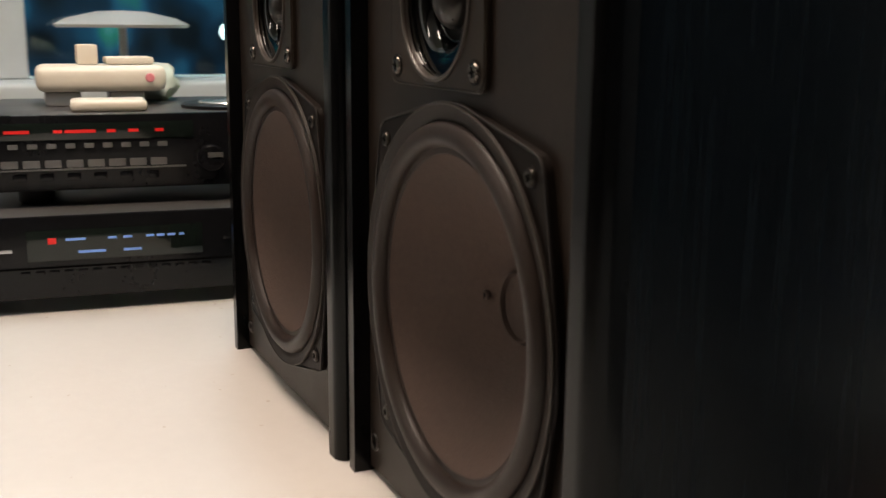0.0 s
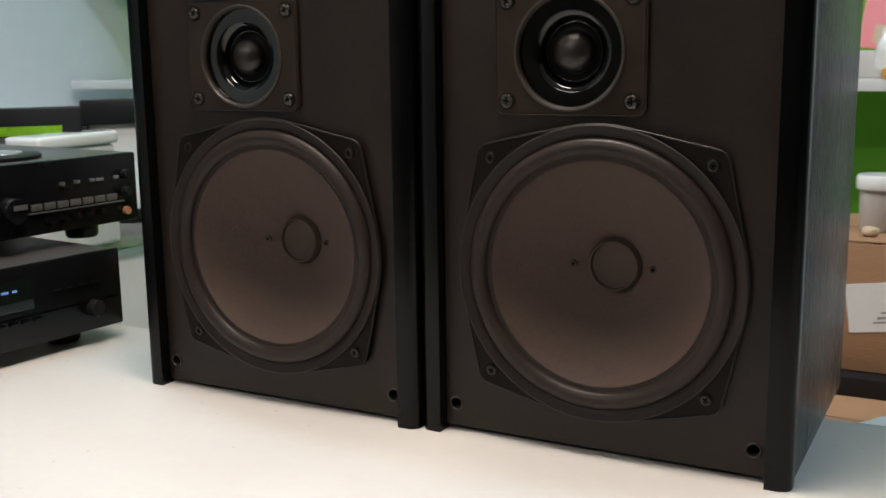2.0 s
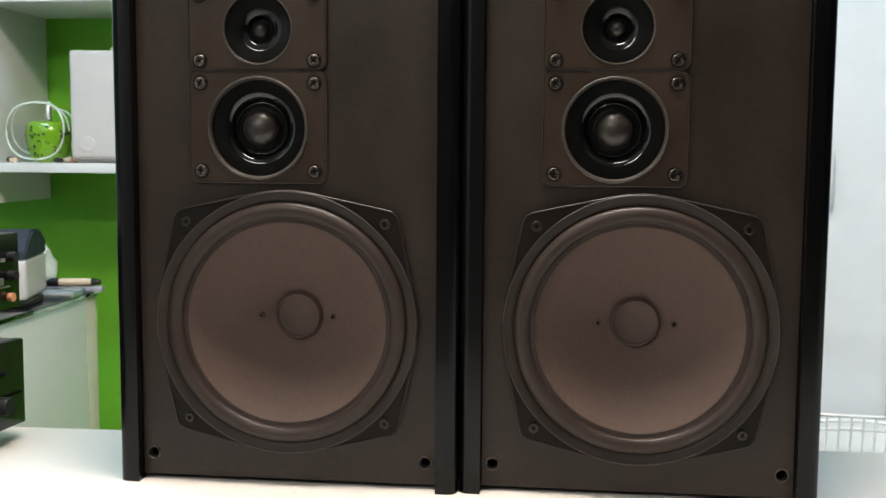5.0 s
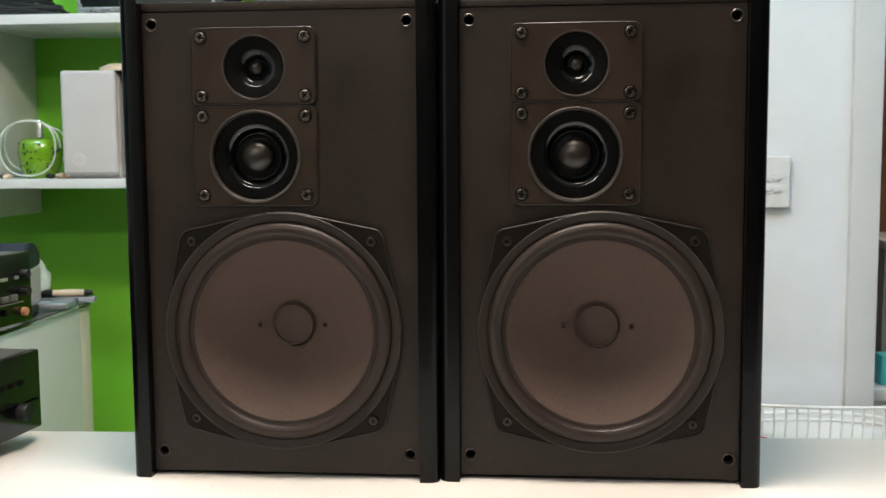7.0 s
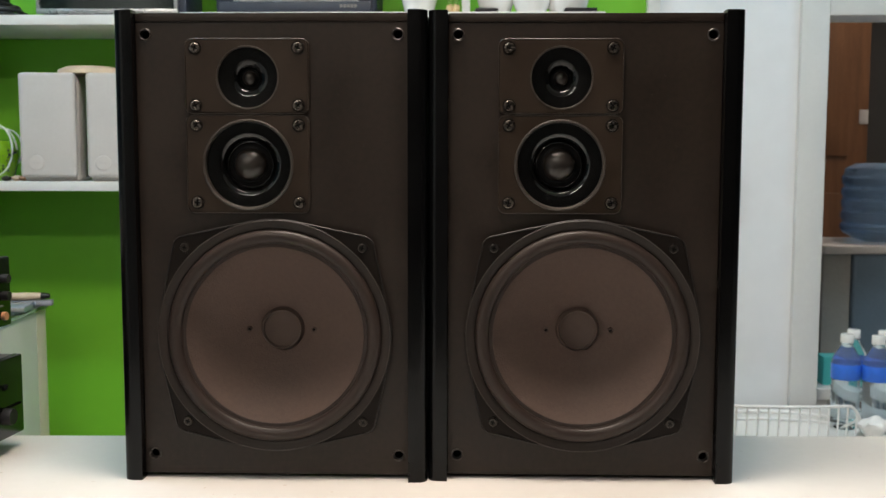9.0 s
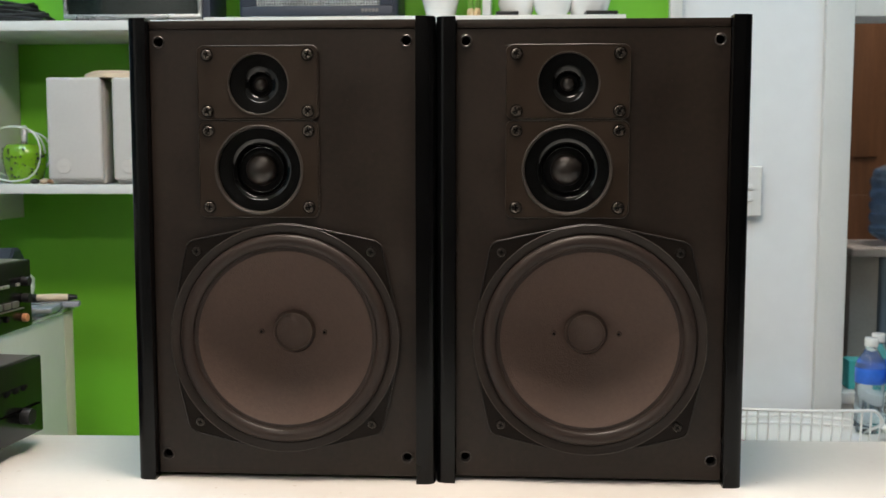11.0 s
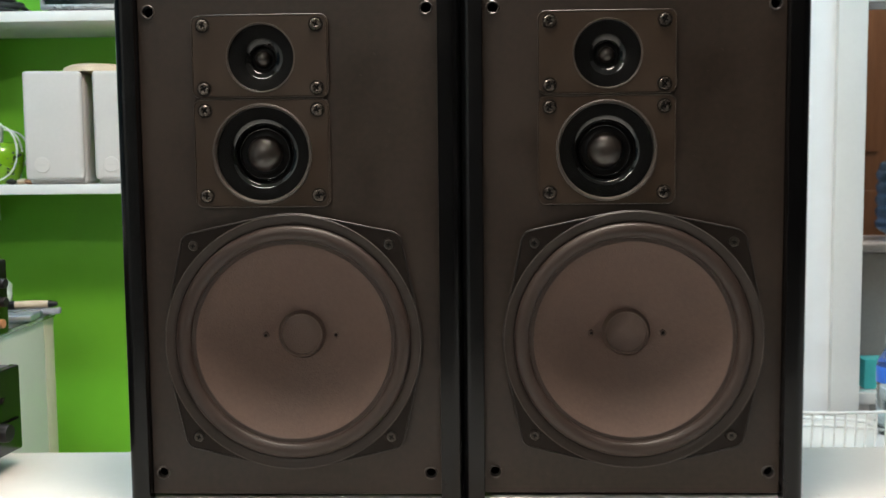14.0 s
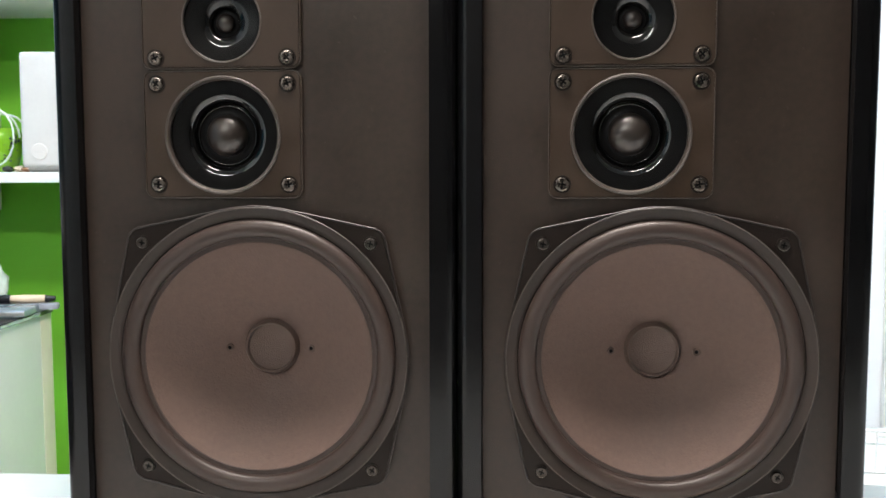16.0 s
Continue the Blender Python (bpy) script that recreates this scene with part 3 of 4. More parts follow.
    part("rim", lathe([(0.0334, -0.0049), (0.0331, -0.0058), (0.0322, -0.0056), (0.0316, -0.0030)], 64, "Y", (px + 0.0007, 0, tz)), M_RIM, tw)
    flare = [(0.0318, -0.0036), (0.0317, -0.0008), (0.0314, -0.0004), (0.0270, 0.0000), (0.0225, 0.0006)]
    for i in range(1, 13):
        a = radians(90 * i / 12)
        flare.append((0.0225 - 0.0117 * math.sin(a), 0.0006 + 0.0085 * (1 - math.cos(a)) + 0.0006 * i / 12))
    flare.append((0.0107, 0.0110))
    part("horn", lathe(flare, 64, "Y", (px + 0.0007, 0, tz)), M_FLARE, tw, "satin black flared horn")
    part("throat", lathe([(0.0108, 0.0098), (0.0098, 0.0100), (0.0078, 0.0092)], 48, "Y", (px + 0.0007, 0, tz)), M_HORN, tw)
    dome = [(0.0080, 0.0096)] + [(0.0078 * math.cos(radians(90 * i / 9)), 0.0088 - 0.0070 * math.sin(radians(90 * i / 9))) for i in range(10)]
    part("dome", lathe(dome, 40, "Y", (px + 0.0007, 0, tz)), M_DARKDOME, tw, "dark satin dome")
    for sx in (-1, 1):
        for z in (0.4060, 0.4662):
            screw(tw, px + sx * 0.0546, -0.0049, z, 0.0052, rnd.uniform(0, 1.5))
    # grille sockets
    for sx in (-1, 1):
        for z in (0.0265, 0.4805):
            so = part("grille_socket", lathe([(0.0068, 0.0), (0.0067, -0.0010), (0.0059, -0.0016), (0.0050, -0.0010), (0.0047, 0.0005), (0.0046, 0.0060)], 24, "Y", (sx * 0.1342, 0, z)), M_SOCKET, sp, "round dark socket for the grille")
            part("hole", lathe([(0.0047, 0.0050), (0.0045, 0.0120), (0, 0.0120)], 20, "Y", (sx * 0.1342, 0, z)), M_SLOT, so)
    for sx in (-1, 1):
        for y in (0.03, 0.245):
            part("foot", lathe([(0.006, 0.0), (0.007, 0.002), (0.007, 0.0045), (0, 0.0045)], 16, "Z", (sx * 0.13, y, 0.0)), M_SLOT, sp)
    return sp


first = loudspeaker(pose(-0.1675, 0.0, T, 0, 0, 0.0))
copy_thing(first, pose(0.1645, 0.0055, T, 0, 0, -0.1))


# ---------------------------------------------------------------- hi-fi units
def unit_case(u, w, d, z0, z1, topmat):
    part("case", box(-w, 0, 0.012, d, z0, z1 - 0.002, 0.003), M_BLACK, u)
    part("top_cover", box(-w + 0.002, -0.002, 0.008, d - 0.002, z1 - 0.0018, z1 + 0.0012, 0.0008), topmat, u, "brushed dark metal cover")
    part("front_panel", box(-w - 0.004, 0.004, 0.0, 0.0118, z0 - 0.002, z1 + 0.001, 0.0025), M_PANEL, u, "glossy black front panel")
    for x in (-w + 0.05, -0.05):
        for y in (0.05, d - 0.05):
            part("foot", lathe([(0.019, 0.0), (0.021, 0.003), (0.021, z0), (0, z0)], 20, "Z", (x, y, 0)), M_BLACK, u, "round rubber foot")


def button(u, x, z, w, h, mat=None, proud=0.004):
    part("button", box(x - w / 2, x + w / 2, -proud, -0.0002, z - h / 2, z + h / 2, min(w, h) * 0.15), mat or M_BUTTON, u)


def knob(u, x, z, r, mat=None, deep=0.016):
    part("knob", lathe([(r, -0.0003), (r, -deep * 0.8), (r * 0.9, -deep), (0, -deep)], 28, "Y", (x, 0, z)), mat or M_PANEL, u, "round control knob")


cd = thing("cassette_deck", pose(-0.500, 0.117, T, 0, 0, 84), "black hi-fi deck with a lit display, standing on the table", "hi-fi unit", "stacked hi-fi units")
unit_case(cd, 0.432, 0.30, 0.020, 0.112, M_CASETOP)
part("display_window", box(-0.315, -0.120, -0.0015, -0.0002, 0.062, 0.098, 0.001), M_SCREEN, cd, "dark display window")
for i, (x, w) in enumerate(((-0.262, 0.022), (-0.222, 0.010), (-0.205, 0.010), (-0.180, 0.009), (-0.168, 0.009), (-0.156, 0.009), (-0.144, 0.006))):
    part("display_mark", box(x - w / 2, x + w / 2, -0.0021, -0.0016, 0.0850, 0.0878), M_BLUE_LED, cd, "blue lit display mark")
for x, w in ((-0.245, 0.03), (-0.200, 0.02)):
    part("display_mark", box(x - w / 2, x + w / 2, -0.0021, -0.0016, 0.070, 0.073), M_BLUE_LED, cd, "blue lit display mark")
# red glow added here for a reddish reflection in the deck's window
part("display_mark", box(-0.292, -0.283, -0.0021, -0.0016, 0.082, 0.089), M_RED_LED, cd, "small red glowing mark in the display window")
part("tray_strip", box(-0.428, -0.330, -0.003, -0.0002, 0.074, 0.0775, 0.0008), M_SILVER, cd, "bright silver strip on the tray")
part("groove", box(-0.430, -0.004, -0.0012, -0.0002, 0.0535, 0.0555), M_SLOT, cd)
for i in range(14):
    button(cd, -0.318 + i * 0.0155, 0.0485, 0.010, 0.0045, M_PANEL, 0.003)
for i in range(4):
    button(cd, -0.090 + i * 0.018, 0.080, 0.012, 0.006, M_PANEL, 0.003)
knob(cd, -0.040, 0.046, 0.010, M_BLACK, 0.012)

AZ = T + 0.1134
amp = thing("receiver", pose(-0.552, 0.208, AZ, 0, 0, 84), "black stereo receiver with red display and rows of buttons", "hi-fi unit", "stacked hi-fi units")
unit_case(amp, 0.440, 0.30, 0.022, 0.108, M_CASETOP)
part("display_window", box(-0.425, -0.205, -0.0015, -0.0002, 0.080, 0.100, 0.001), M_SCREEN, amp, "dark display window")
for x, w in ((-0.405, 0.028), (-0.360, 0.010), (-0.335, 0.035), (-0.300, 0.010), (-0.275, 0.012), (-0.245, 0.010)):
    part("display_mark", box(x - w / 2, x + w / 2, -0.0021, -0.0016, 0.0880, 0.0918), M_RED_LED, amp, "small red glowing mark in the display window")
for i in range(9):
    button(amp, -0.410 + i * 0.021, 0.073, 0.011, 0.0055)
for i in range(8):
    button(amp, -0.415 + i * 0.024, 0.052, 0.019, 0.009)
part("ledge", box(-0.430, -0.215, -0.004, -0.0002, 0.0445, 0.0465, 0.0006), M_BUTTON, amp)
for i in range(6):
    button(amp, -0.405 + i * 0.030, 0.036, 0.015, 0.008, M_PANEL)
knob(amp, -0.185, 0.055, 0.016, M_PANEL, 0.016)
part("knob_mark", box(-0.190, -0.172, -0.0175, -0.0162, 0.056, 0.062), M_BUTTON, amp)
for i, x in enumerate((-0.112, -0.090, -0.068, -0.056, -0.030)):
    button(amp, x, 0.079, 0.008 if i != 3 else 0.012, 0.0042, M_SILVER, 0.003)
for i in range(7):
    button(amp, -0.150 + i * 0.0185, 0.054, 0.0155, 0.0085)
part("ledge", box(-0.162, -0.020, -0.004, -0.0002, 0.0465, 0.0482, 0.0006), M_BUTTON, amp)
for i in range(5):
    button(amp, -0.135 + i * 0.020, 0.037, 0.010, 0.007, M_PANEL)
knob(amp, -0.016, 0.082, 0.006, M_BLACK, 0.010)
knob(amp, -0.016, 0.060, 0.006, M_BLACK, 0.010)
knob(amp, -0.017, 0.034, 0.0055, M_ORANGE_LED, 0.006)

# on top of the receiver
TOP = AZ + 0.1094
ux = lambda x, y, z=0.0, turn=0: pose(-0.552, 0.208, TOP, 0, 0, 84) @ pose(x, y, z, 0, 0, turn)
disc = thing("disc_platter", ux(-0.150, 0.085), "silver disc with a dark outer ring lying on the receiver", "disc")
part("ring", lathe([(0, 0.0), (0.060, 0.0), (0.061, 0.004), (0.057, 0.006), (0.040, 0.006), (0, 0.006)], 48), M_BLACK, disc)
part("disc", lathe([(0.039, 0.0063), (0.038, 0.0078), (0.010, 0.0078), (0.008, 0.0063)], 48), M_SILVER, disc, "shiny silver disc")
dev = thing("cream_device", ux(-0.305, 0.17, 0, 3), "cream plastic rounded device with a small block on top", "device")
bb = box(-0.082, 0.080, -0.045, 0.045, 0.018, 0.052, 0.014, 4)
part("body", bb, M_CREAM, dev)
part("block", box(-0.030, -0.004, -0.02, 0.02, 0.0525, 0.078, 0.003), M_CREAM, dev)
part("lid", box(0.005, 0.066, -0.03, 0.03, 0.0525, 0.062, 0.004), M_CREAM, dev)
part("button", lathe([(0.006, 0.0), (0.005, -0.002), (0, -0.002)], 14, "Y", (0.058, -0.0452, 0.036)), M_PINK, dev)
for x in (-0.05, 0.03):
    part("foot", box(x - 0.022, x + 0.022, -0.03, 0.03, 0.0, 0.0178, 0.004), M_OFFWHITE, dev)
single("plastic_bag", blob(0.032, 0.04, 0.026, (0, 0, 0.026), 3, 0.35), M_WHITECABLE, ux(-0.232, 0.235), "crumpled clear-white plastic bag on the receiver", "bag")
single("soap_box", box(-0.045, 0.045, -0.03, 0.03, 0.0, 0.014, 0.006, 3), M_CREAM, ux(-0.300, 0.06), "small cream box on the receiver", "box")

# parasol-shaped lamp by the window
pl = thing("table_lamp", Matrix.Translation((WX + 0.10, 0.086, 0.963)), "white lamp with a wide flat shade on the sill", "lamp")
part("shade", lathe([(0.0, 0.148), (0.05, 0.146), (0.115, 0.132), (0.142, 0.118), (0.138, 0.112), (0.06, 0.118), (0.0, 0.120)], 40), M_OFFWHITE, pl, "wide shallow white shade")
part("post", lathe([(0.009, 0.02), (0.008, 0.118), (0, 0.118)], 16), M_OFFWHITE, pl)
part("base", lathe([(0.055, 0.0), (0.055, 0.012), (0.02, 0.022), (0, 0.022)], 32), M_OFFWHITE, pl)

# honey-coloured board hung on the left wall, with a black item beneath
hb = thing("wall_board", Matrix.Translation((WX, 0.705, 0)), "honey-coloured wooden wall rack with a ledge", "rack")
part("board", box(0.001, 0.022, -0.075, 0.085, 1.035, 1.32, 0.003), M_PINE, hb)
part("ledge", box(0.001, 0.075, -0.080, 0.125, 1.125, 1.143, 0.003), M_PINE, hb)
blk = thing("spray_bottle", Matrix.Translation((WX + 0.08, 0.735, 0.963)), "small black bottle with a white cap on the sill", "bottle")
part("body", lathe([(0.036, 0.0), (0.038, 0.006), (0.032, 0.03), (0.014, 0.055), (0, 0.055)], 24), M_BLACK, blk)
part("cap", lathe([(0.012, 0.0555), (0.012, 0.075), (0, 0.077)], 20), M_OFFWHITE, blk)

# ---------------------------------------------------------------- glass-topped desk
desk = thing("desk", I, "white desk with a greenish glass top", "desk")
part("side_panel", box(-0.978, -0.955, 0.56, 1.235, 0.0, 0.746, 0.002), M_WHITE, desk)
part("end_post", box(-0.9785, -0.9545, 1.2355, 1.285, 0.0, 0.746, 0.002), M_BEIGE, desk, "beige board edge")
part("board", box(-1.60, -0.982, 0.50, 1.28, 0.718, 0.746, 0.002), M_WHITE, desk)
part("side_panel", box(-1.60, -1.577, 0.56, 1.26, 0.0, 0.717, 0.002), M_WHITE, desk)
gt = part("glass_top", box(-1.61, -0.945, 0.47, 1.275, 0.7465, 0.756, 0.002), M_GLASS, desk, "thick greenish glass sheet")
DT = 0.7562

pr = thing("label_printer", pose(-1.045, 1.0, DT, 0, 0, 14), "small white printer with a dark curved lid on the desk", "printer")
part("base", box(-0.075, 0.075, 0, 0.17, 0.0, 0.012, 0.004), M_BLACK, pr)
part("body", box(-0.07, 0.07, -0.002, 0.165, 0.0122, 0.095, 0.008, 3), M_OFFWHITE, pr)
lid = prism([(-0.0, 0.0955), (0.165, 0.0955), (0.165, 0.125), (0.12, 0.150), (0.06, 0.152), (0.02, 0.128), (0, 0.112)], -0.07, 0.07, 0.004)
bmesh.ops.rotate(lid, verts=lid.verts, matrix=Matrix.Rotation(radians(90), 3, "Z"))
part("lid", lid, M_NAVY, pr, "dark curved lid")
part("lettering", box(-0.02, 0.03, -0.0032, -0.0021, 0.068, 0.073), M_INK, pr)


def stand(m, green):
    s = thing("card_stand", m, "black-framed counter stand with a white card", "stand", "stands on the desk")
    part("top_bar", box(-0.085, 0.085, -0.012, 0.03, 0.205, 0.258, 0.005), M_BLACK, s)
    part("upright", box(0.060, 0.085, -0.012, 0.03, 0.0, 0.2045, 0.003), M_BLACK, s)
    part("upright", box(-0.085, -0.070, -0.012, 0.03, 0.0, 0.2045, 0.003), M_BLACK, s)
    part("card", box(-0.069, 0.059, 0.004, 0.008, 0.02, 0.2045), M_PAPER, s, "white card")
    if green:
        part("stripe", box(-0.066, 0.050, -0.0135, -0.0125, 0.208, 0.225), M_APPLE, s, "bright green strip")
    part("base", box(-0.069, 0.059, -0.012, 0.03, 0.0, 0.0195, 0.002), M_BLACK, s)
    return s


stand(pose(-1.10, 0.52, DT, 0, 0, 48), True)
stand(pose(-1.22, 0.86, DT, 0, 0, 42), False)
wb = single("white_box", box(-0.05, 0.05, -0.20, 0.20, 0.0, 0.175, 0.01, 3), M_OFFWHITE, pose(-1.45, 0.80, DT, 0, 0, 6), "long white carton on the desk", "box")
tub = thing("storage_tub", pose(-1.035, 0.53, DT, 0, 0, 4), "white plastic storage tub with a lid on the desk", "tub")
part("tub", box(-0.035, 0.035, -0.095, 0.095, 0.0, 0.188, 0.010, 3), M_WHITE, tub)
part("lid", box(-0.040, 0.040, -0.100, 0.100, 0.1885, 0.212, 0.008, 3), M_CERAMIC, tub, "white snap-on lid")
tab = thing("keyboard", pose(-1.03, 1.17, DT, 0, 0, 8), "slim silver keyboard near the corner of the glass top", "keyboard")
part("body", box(-0.10, 0.085, -0.045, 0.045, 0.0, 0.014, 0.003), M_STEEL, tab)
part("edge", box(-0.10, 0.085, -0.0475, -0.0455, 0.003, 0.011, 0.0006), M_SILVER, tab, "bright front edge")
single("plastic_bag", blob(0.055, 0.04, 0.050, (0, 0, 0.048), 9, 0.4), M_WHITECABLE, pose(-1.085, 1.245, DT), "crumpled clear plastic bag on the desk", "bag")
mk = thing("marker_pen", pose(-0.985, 1.245, DT + 0.022, 0, 90, 12), "tan pen with black ends on the desk", "pen")
part("barrel", lathe([(0.008, -0.035), (0.009, 0.0), (0.008, 0.035)], 16), M_TAN, mk)
part("cap", lathe([(0, -0.062), (0.009, -0.060), (0.0095, -0.0355), (0.0075, -0.0352)], 16), M_BLACK, mk)
part("tip", lathe([(0.0075, 0.0352), (0.0085, 0.0355), (0.005, 0.055), (0, 0.056)], 16), M_BLACK, mk)
single("pen_rest", box(-0.06, 0.06, -0.012, 0.012, 0.0, 0.0125, 0.002), M_GREYPLUSH, pose(-0.985, 1.247, DT, 0, 0, 12), "small grey block under the pen", "block")

# ---------------------------------------------------------------- shelves on the green wall
S1, S2 = 1.0445, 1.4180
sh = thing("lower_shelf", I, "long white wall shelf on the green wall", "shelf")
part("board", box(-1.74, 0.45, 1.205, WY - 0.003, S1 - 0.021, S1, 0.0015), M_WHITE, sh)
part("divider", box(-1.205, -1.165, 1.207, WY - 0.003, S1 + 0.0005, S2 - 0.0225, 0.0015), M_WHITE, sh, "white upright divider")
part("bracket", box(-1.205, -1.165, 1.207, WY - 0.003, S1 - 0.092, S1 - 0.0215, 0.0015), M_WHITE, sh, "white upright below the board")
sh2 = thing("upper_shelf", I, "white upper wall shelf on the green wall", "shelf")
part("board", box(-1.74, -0.602, 1.205, WY - 0.003, S2 - 0.026, S2 - 0.004, 0.0015), M_WHITE, sh2)
part("board", box(-0.600, 0.338, 1.205, WY - 0.003, S2 - 0.015, S2 + 0.001, 0.0015), M_WHITE, sh2)
part("divider", box(0.024, 0.042, 1.207, WY - 0.003, S2 + 0.0015, S2 + 0.33, 0.0015), M_WHITE, sh2, "white upright divider")


def white_speaker(m):
    w = thing("small_speaker", m, "small off-white bookshelf speaker with rounded corners", "loudspeaker", "pair of small white speakers")
    part("body", box(-0.062, 0.062, 0.020, 0.13, 0.0, 0.242, 0.010, 3), M_OFFWHITE, w)
    part("grille", box(-0.064, 0.060, 0.0, 0.0195, 0.010, 0.244, 0.009, 4), M_GRILLE, w, "pale cloth front")
    part("badge", lathe([(0.017, 0.0), (0.016, -0.0016), (0, -0.0018)], 28, "Y", (-0.028, -0.0002, 0.042)), M_OFFWHITE, w, "round raised badge")
    part("lettering", box(-0.036, -0.020, -0.0026, -0.0019, 0.0405, 0.0435), M_GRILLE, w)
    return w


ws = white_speaker(pose(-0.905, 1.215, S1, 0, 0, 6))
copy_thing(ws, pose(-0.758, 1.228, S1, 0, 0, 4))
single("wood_slice", lathe([(0, 0), (0.075, 0.0), (0.072, 0.010), (0.055, 0.017), (0.03, 0.019), (0, 0.019)], 36), M_TAN, pose(-0.835, 1.30, S1 + 0.2445), "tan wooden dish on top of the white speakers", "dish")

ap = thing("apple_ornament", Matrix.Translation((-1.065, 1.30, S1)), "speckled green apple ornament with a metal stem", "ornament")
prof = [(0, 0.002), (0.030, 0.0), (0.040, 0.010), (0.047, 0.036), (0.050, 0.066), (0.048, 0.082), (0.040, 0.092), (0.018, 0.094), (0.006, 0.086), (0, 0.084)]
part("body", lathe(prof, 32), M_APPLE, ap)
part("stem", lathe([(0.0075, 0.080), (0.0075, 0.132), (0.005, 0.137), (0, 0.138)], 14), M_SILVER, ap, "silver stem")
rr = random.Random(8)
for i in range(64):
    a, z = rr.uniform(math.pi * 1.02, math.pi * 1.98), rr.uniform(0.008, 0.084)
    r = np.interp(z, [0, 0.010, 0.036, 0.066, 0.082, 0.092], [0.030, 0.040, 0.047, 0.050, 0.048, 0.040])
    k = rr.uniform(0.0012, 0.0036)
    part("speck", blob(k, k, k * rr.uniform(0.6, 1.6), (r * math.cos(a), r * math.sin(a), z), 0, 0, 1), M_SPECK, ap)
loop = []
for i in range(60):
    a = i * 0.24
    loop.append((-1.072 + 0.068 * math.cos(a) + 0.012 * math.sin(a * 0.43), 1.275 - 0.05 * math.sin(a * 0.37), S1 + 0.072 + (0.060 + 0.008 * math.sin(a * 0.29)) * math.sin(a) + 0.003 * math.sin(3 * a)))
single("power_lead", tube(loop, 0.0021), M_WHITECABLE, I, "loose white power lead coiled round the apple ornament", "power lead")
for i, (x, y) in enumerate(((-1.005, 1.27), (-1.02, 1.25), (-0.985, 1.262), (-1.13, 1.25), (-1.115, 1.235))):
    single("pebble", blob(0.011, 0.010, 0.007, (0, 0, 0.006), i, 0.3, 2), (M_TAN, M_SPECK, M_ORANGE_LED, M_SPECK, M_TAN)[i], Matrix.Translation((x, y, S1)), "small pebble on the shelf", "pebble", "pebbles on the shelf")
cupm = thing("white_pot", Matrix.Translation((-1.295, 1.29, S1)), "plain white cylindrical ceramic pot", "pot")
part("pot", lathe([(0, 0.002), (0.052, 0.0), (0.058, 0.004), (0.062, 0.098), (0.060, 0.102), (0.056, 0.100), (0.054, 0.085), (0, 0.085)], 40), M_CERAMIC, cupm)
# things on the upper shelf
tv = thing("monitor", pose(-0.765, 1.215, S2 - 0.004, 0, 0, 0.5), "dark monitor with a silver frame on the upper shelf", "monitor")
part("case", box(-0.148, 0.175, 0.012, 0.16, 0.0, 0.30, 0.006), M_NAVY, tv)
fr = box(-0.158, 0.158, 0.0, 0.0115, 0.004, 0.014, 0.001)
box(-0.158, -0.150, 0.0, 0.0115, 0.0142, 0.30, 0.001, bm=fr)
box(0.150, 0.158, 0.0, 0.0115, 0.0142, 0.30, 0.001, bm=fr)
part("frame", fr, M_SILVER, tv, "thin silver frame")
part("screen", box(-0.1498, 0.1498, 0.005, 0.0114, 0.0142, 0.298), M_SCREEN, tv, "dark glossy screen")
cab = bmesh.new()
for k in range(7):
    rr = random.Random(20 + k)
    tube([(-1.13 + 0.16 * math.cos(i * 0.32 + k) * (1 - 0.05 * k), 1.27 + 0.045 * math.sin(i * 0.32 + k), S2 + 0.004 + 0.006 * k + 0.004 * math.sin(i * 0.9 + k)) for i in range(22)], 0.0045, 7, bm=cab)
single("cable_bundle", cab, M_CABLE, I, "bundle of black cables on the upper shelf", "cable", kind="stuff")
ga = thing("guitar_amplifier", pose(-0.345, 1.225, S2 + 0.001, 0, 0, 0), "navy practice amplifier with a woven silver grille", "amplifier")
gb = box(-0.182, 0.178, 0.012, 0.20, 0.0, 0.30, 0.012, 3)
part("body", gb, M_NAVY, ga)
fr = box(-0.172, 0.168, 0.0, 0.0115, 0.004, 0.026, 0.003)
box(-0.172, -0.140, 0.0, 0.0115, 0.0262, 0.29, 0.003, bm=fr)
box(0.140, 0.168, 0.0, 0.0115, 0.0262, 0.29, 0.003, bm=fr)
part("front_frame", fr, M_NAVY, ga)
weave = bmesh.new()
for i in range(46):
    x = -0.138 + i * 0.0061
    tube([(x, 0.006 + 0.0012 * (-1) ** (i + j), 0.027 + j * 0.006) for j in range(14)], 0.0016, 5, bm=weave)
for j in range(14):
    box(-0.1395, 0.1395, 0.0055, 0.0075, 0.0275 + j * 0.006, 0.0298 + j * 0.006, bm=weave)
part("grille", weave, M_GRILLEMETAL, ga, "woven silver grille")
part("grille_cloth", box(-0.1398, 0.1398, 0.0085, 0.0115, 0.0262, 0.285), M_BLACK, ga)
for i in range(5):
    part("lettering", box(0.098 + i * 0.008, 0.104 + i * 0.008, -0.0008, -0.0001, 0.012, 0.019), M_BUTTON, ga)
vs = single("white_vase", lathe([(0, 0.0), (0.028, 0.0), (0.033, 0.006), (0.046, 0.06), (0.052, 0.12), (0.048, 0.16), (0.044, 0.158), (0.040, 0.10), (0, 0.05)], 36), M_CERAMIC, pose(-0.072, 1.27, S2 + 0.001), "smooth white ceramic vase on the upper shelf", "vase")
bl = thing("bulb_plant", pose(0.004, 1.265, S2 + 0.001), "bulb plant with tan roots beside the vase", "plant")
bulbs = bmesh.new()
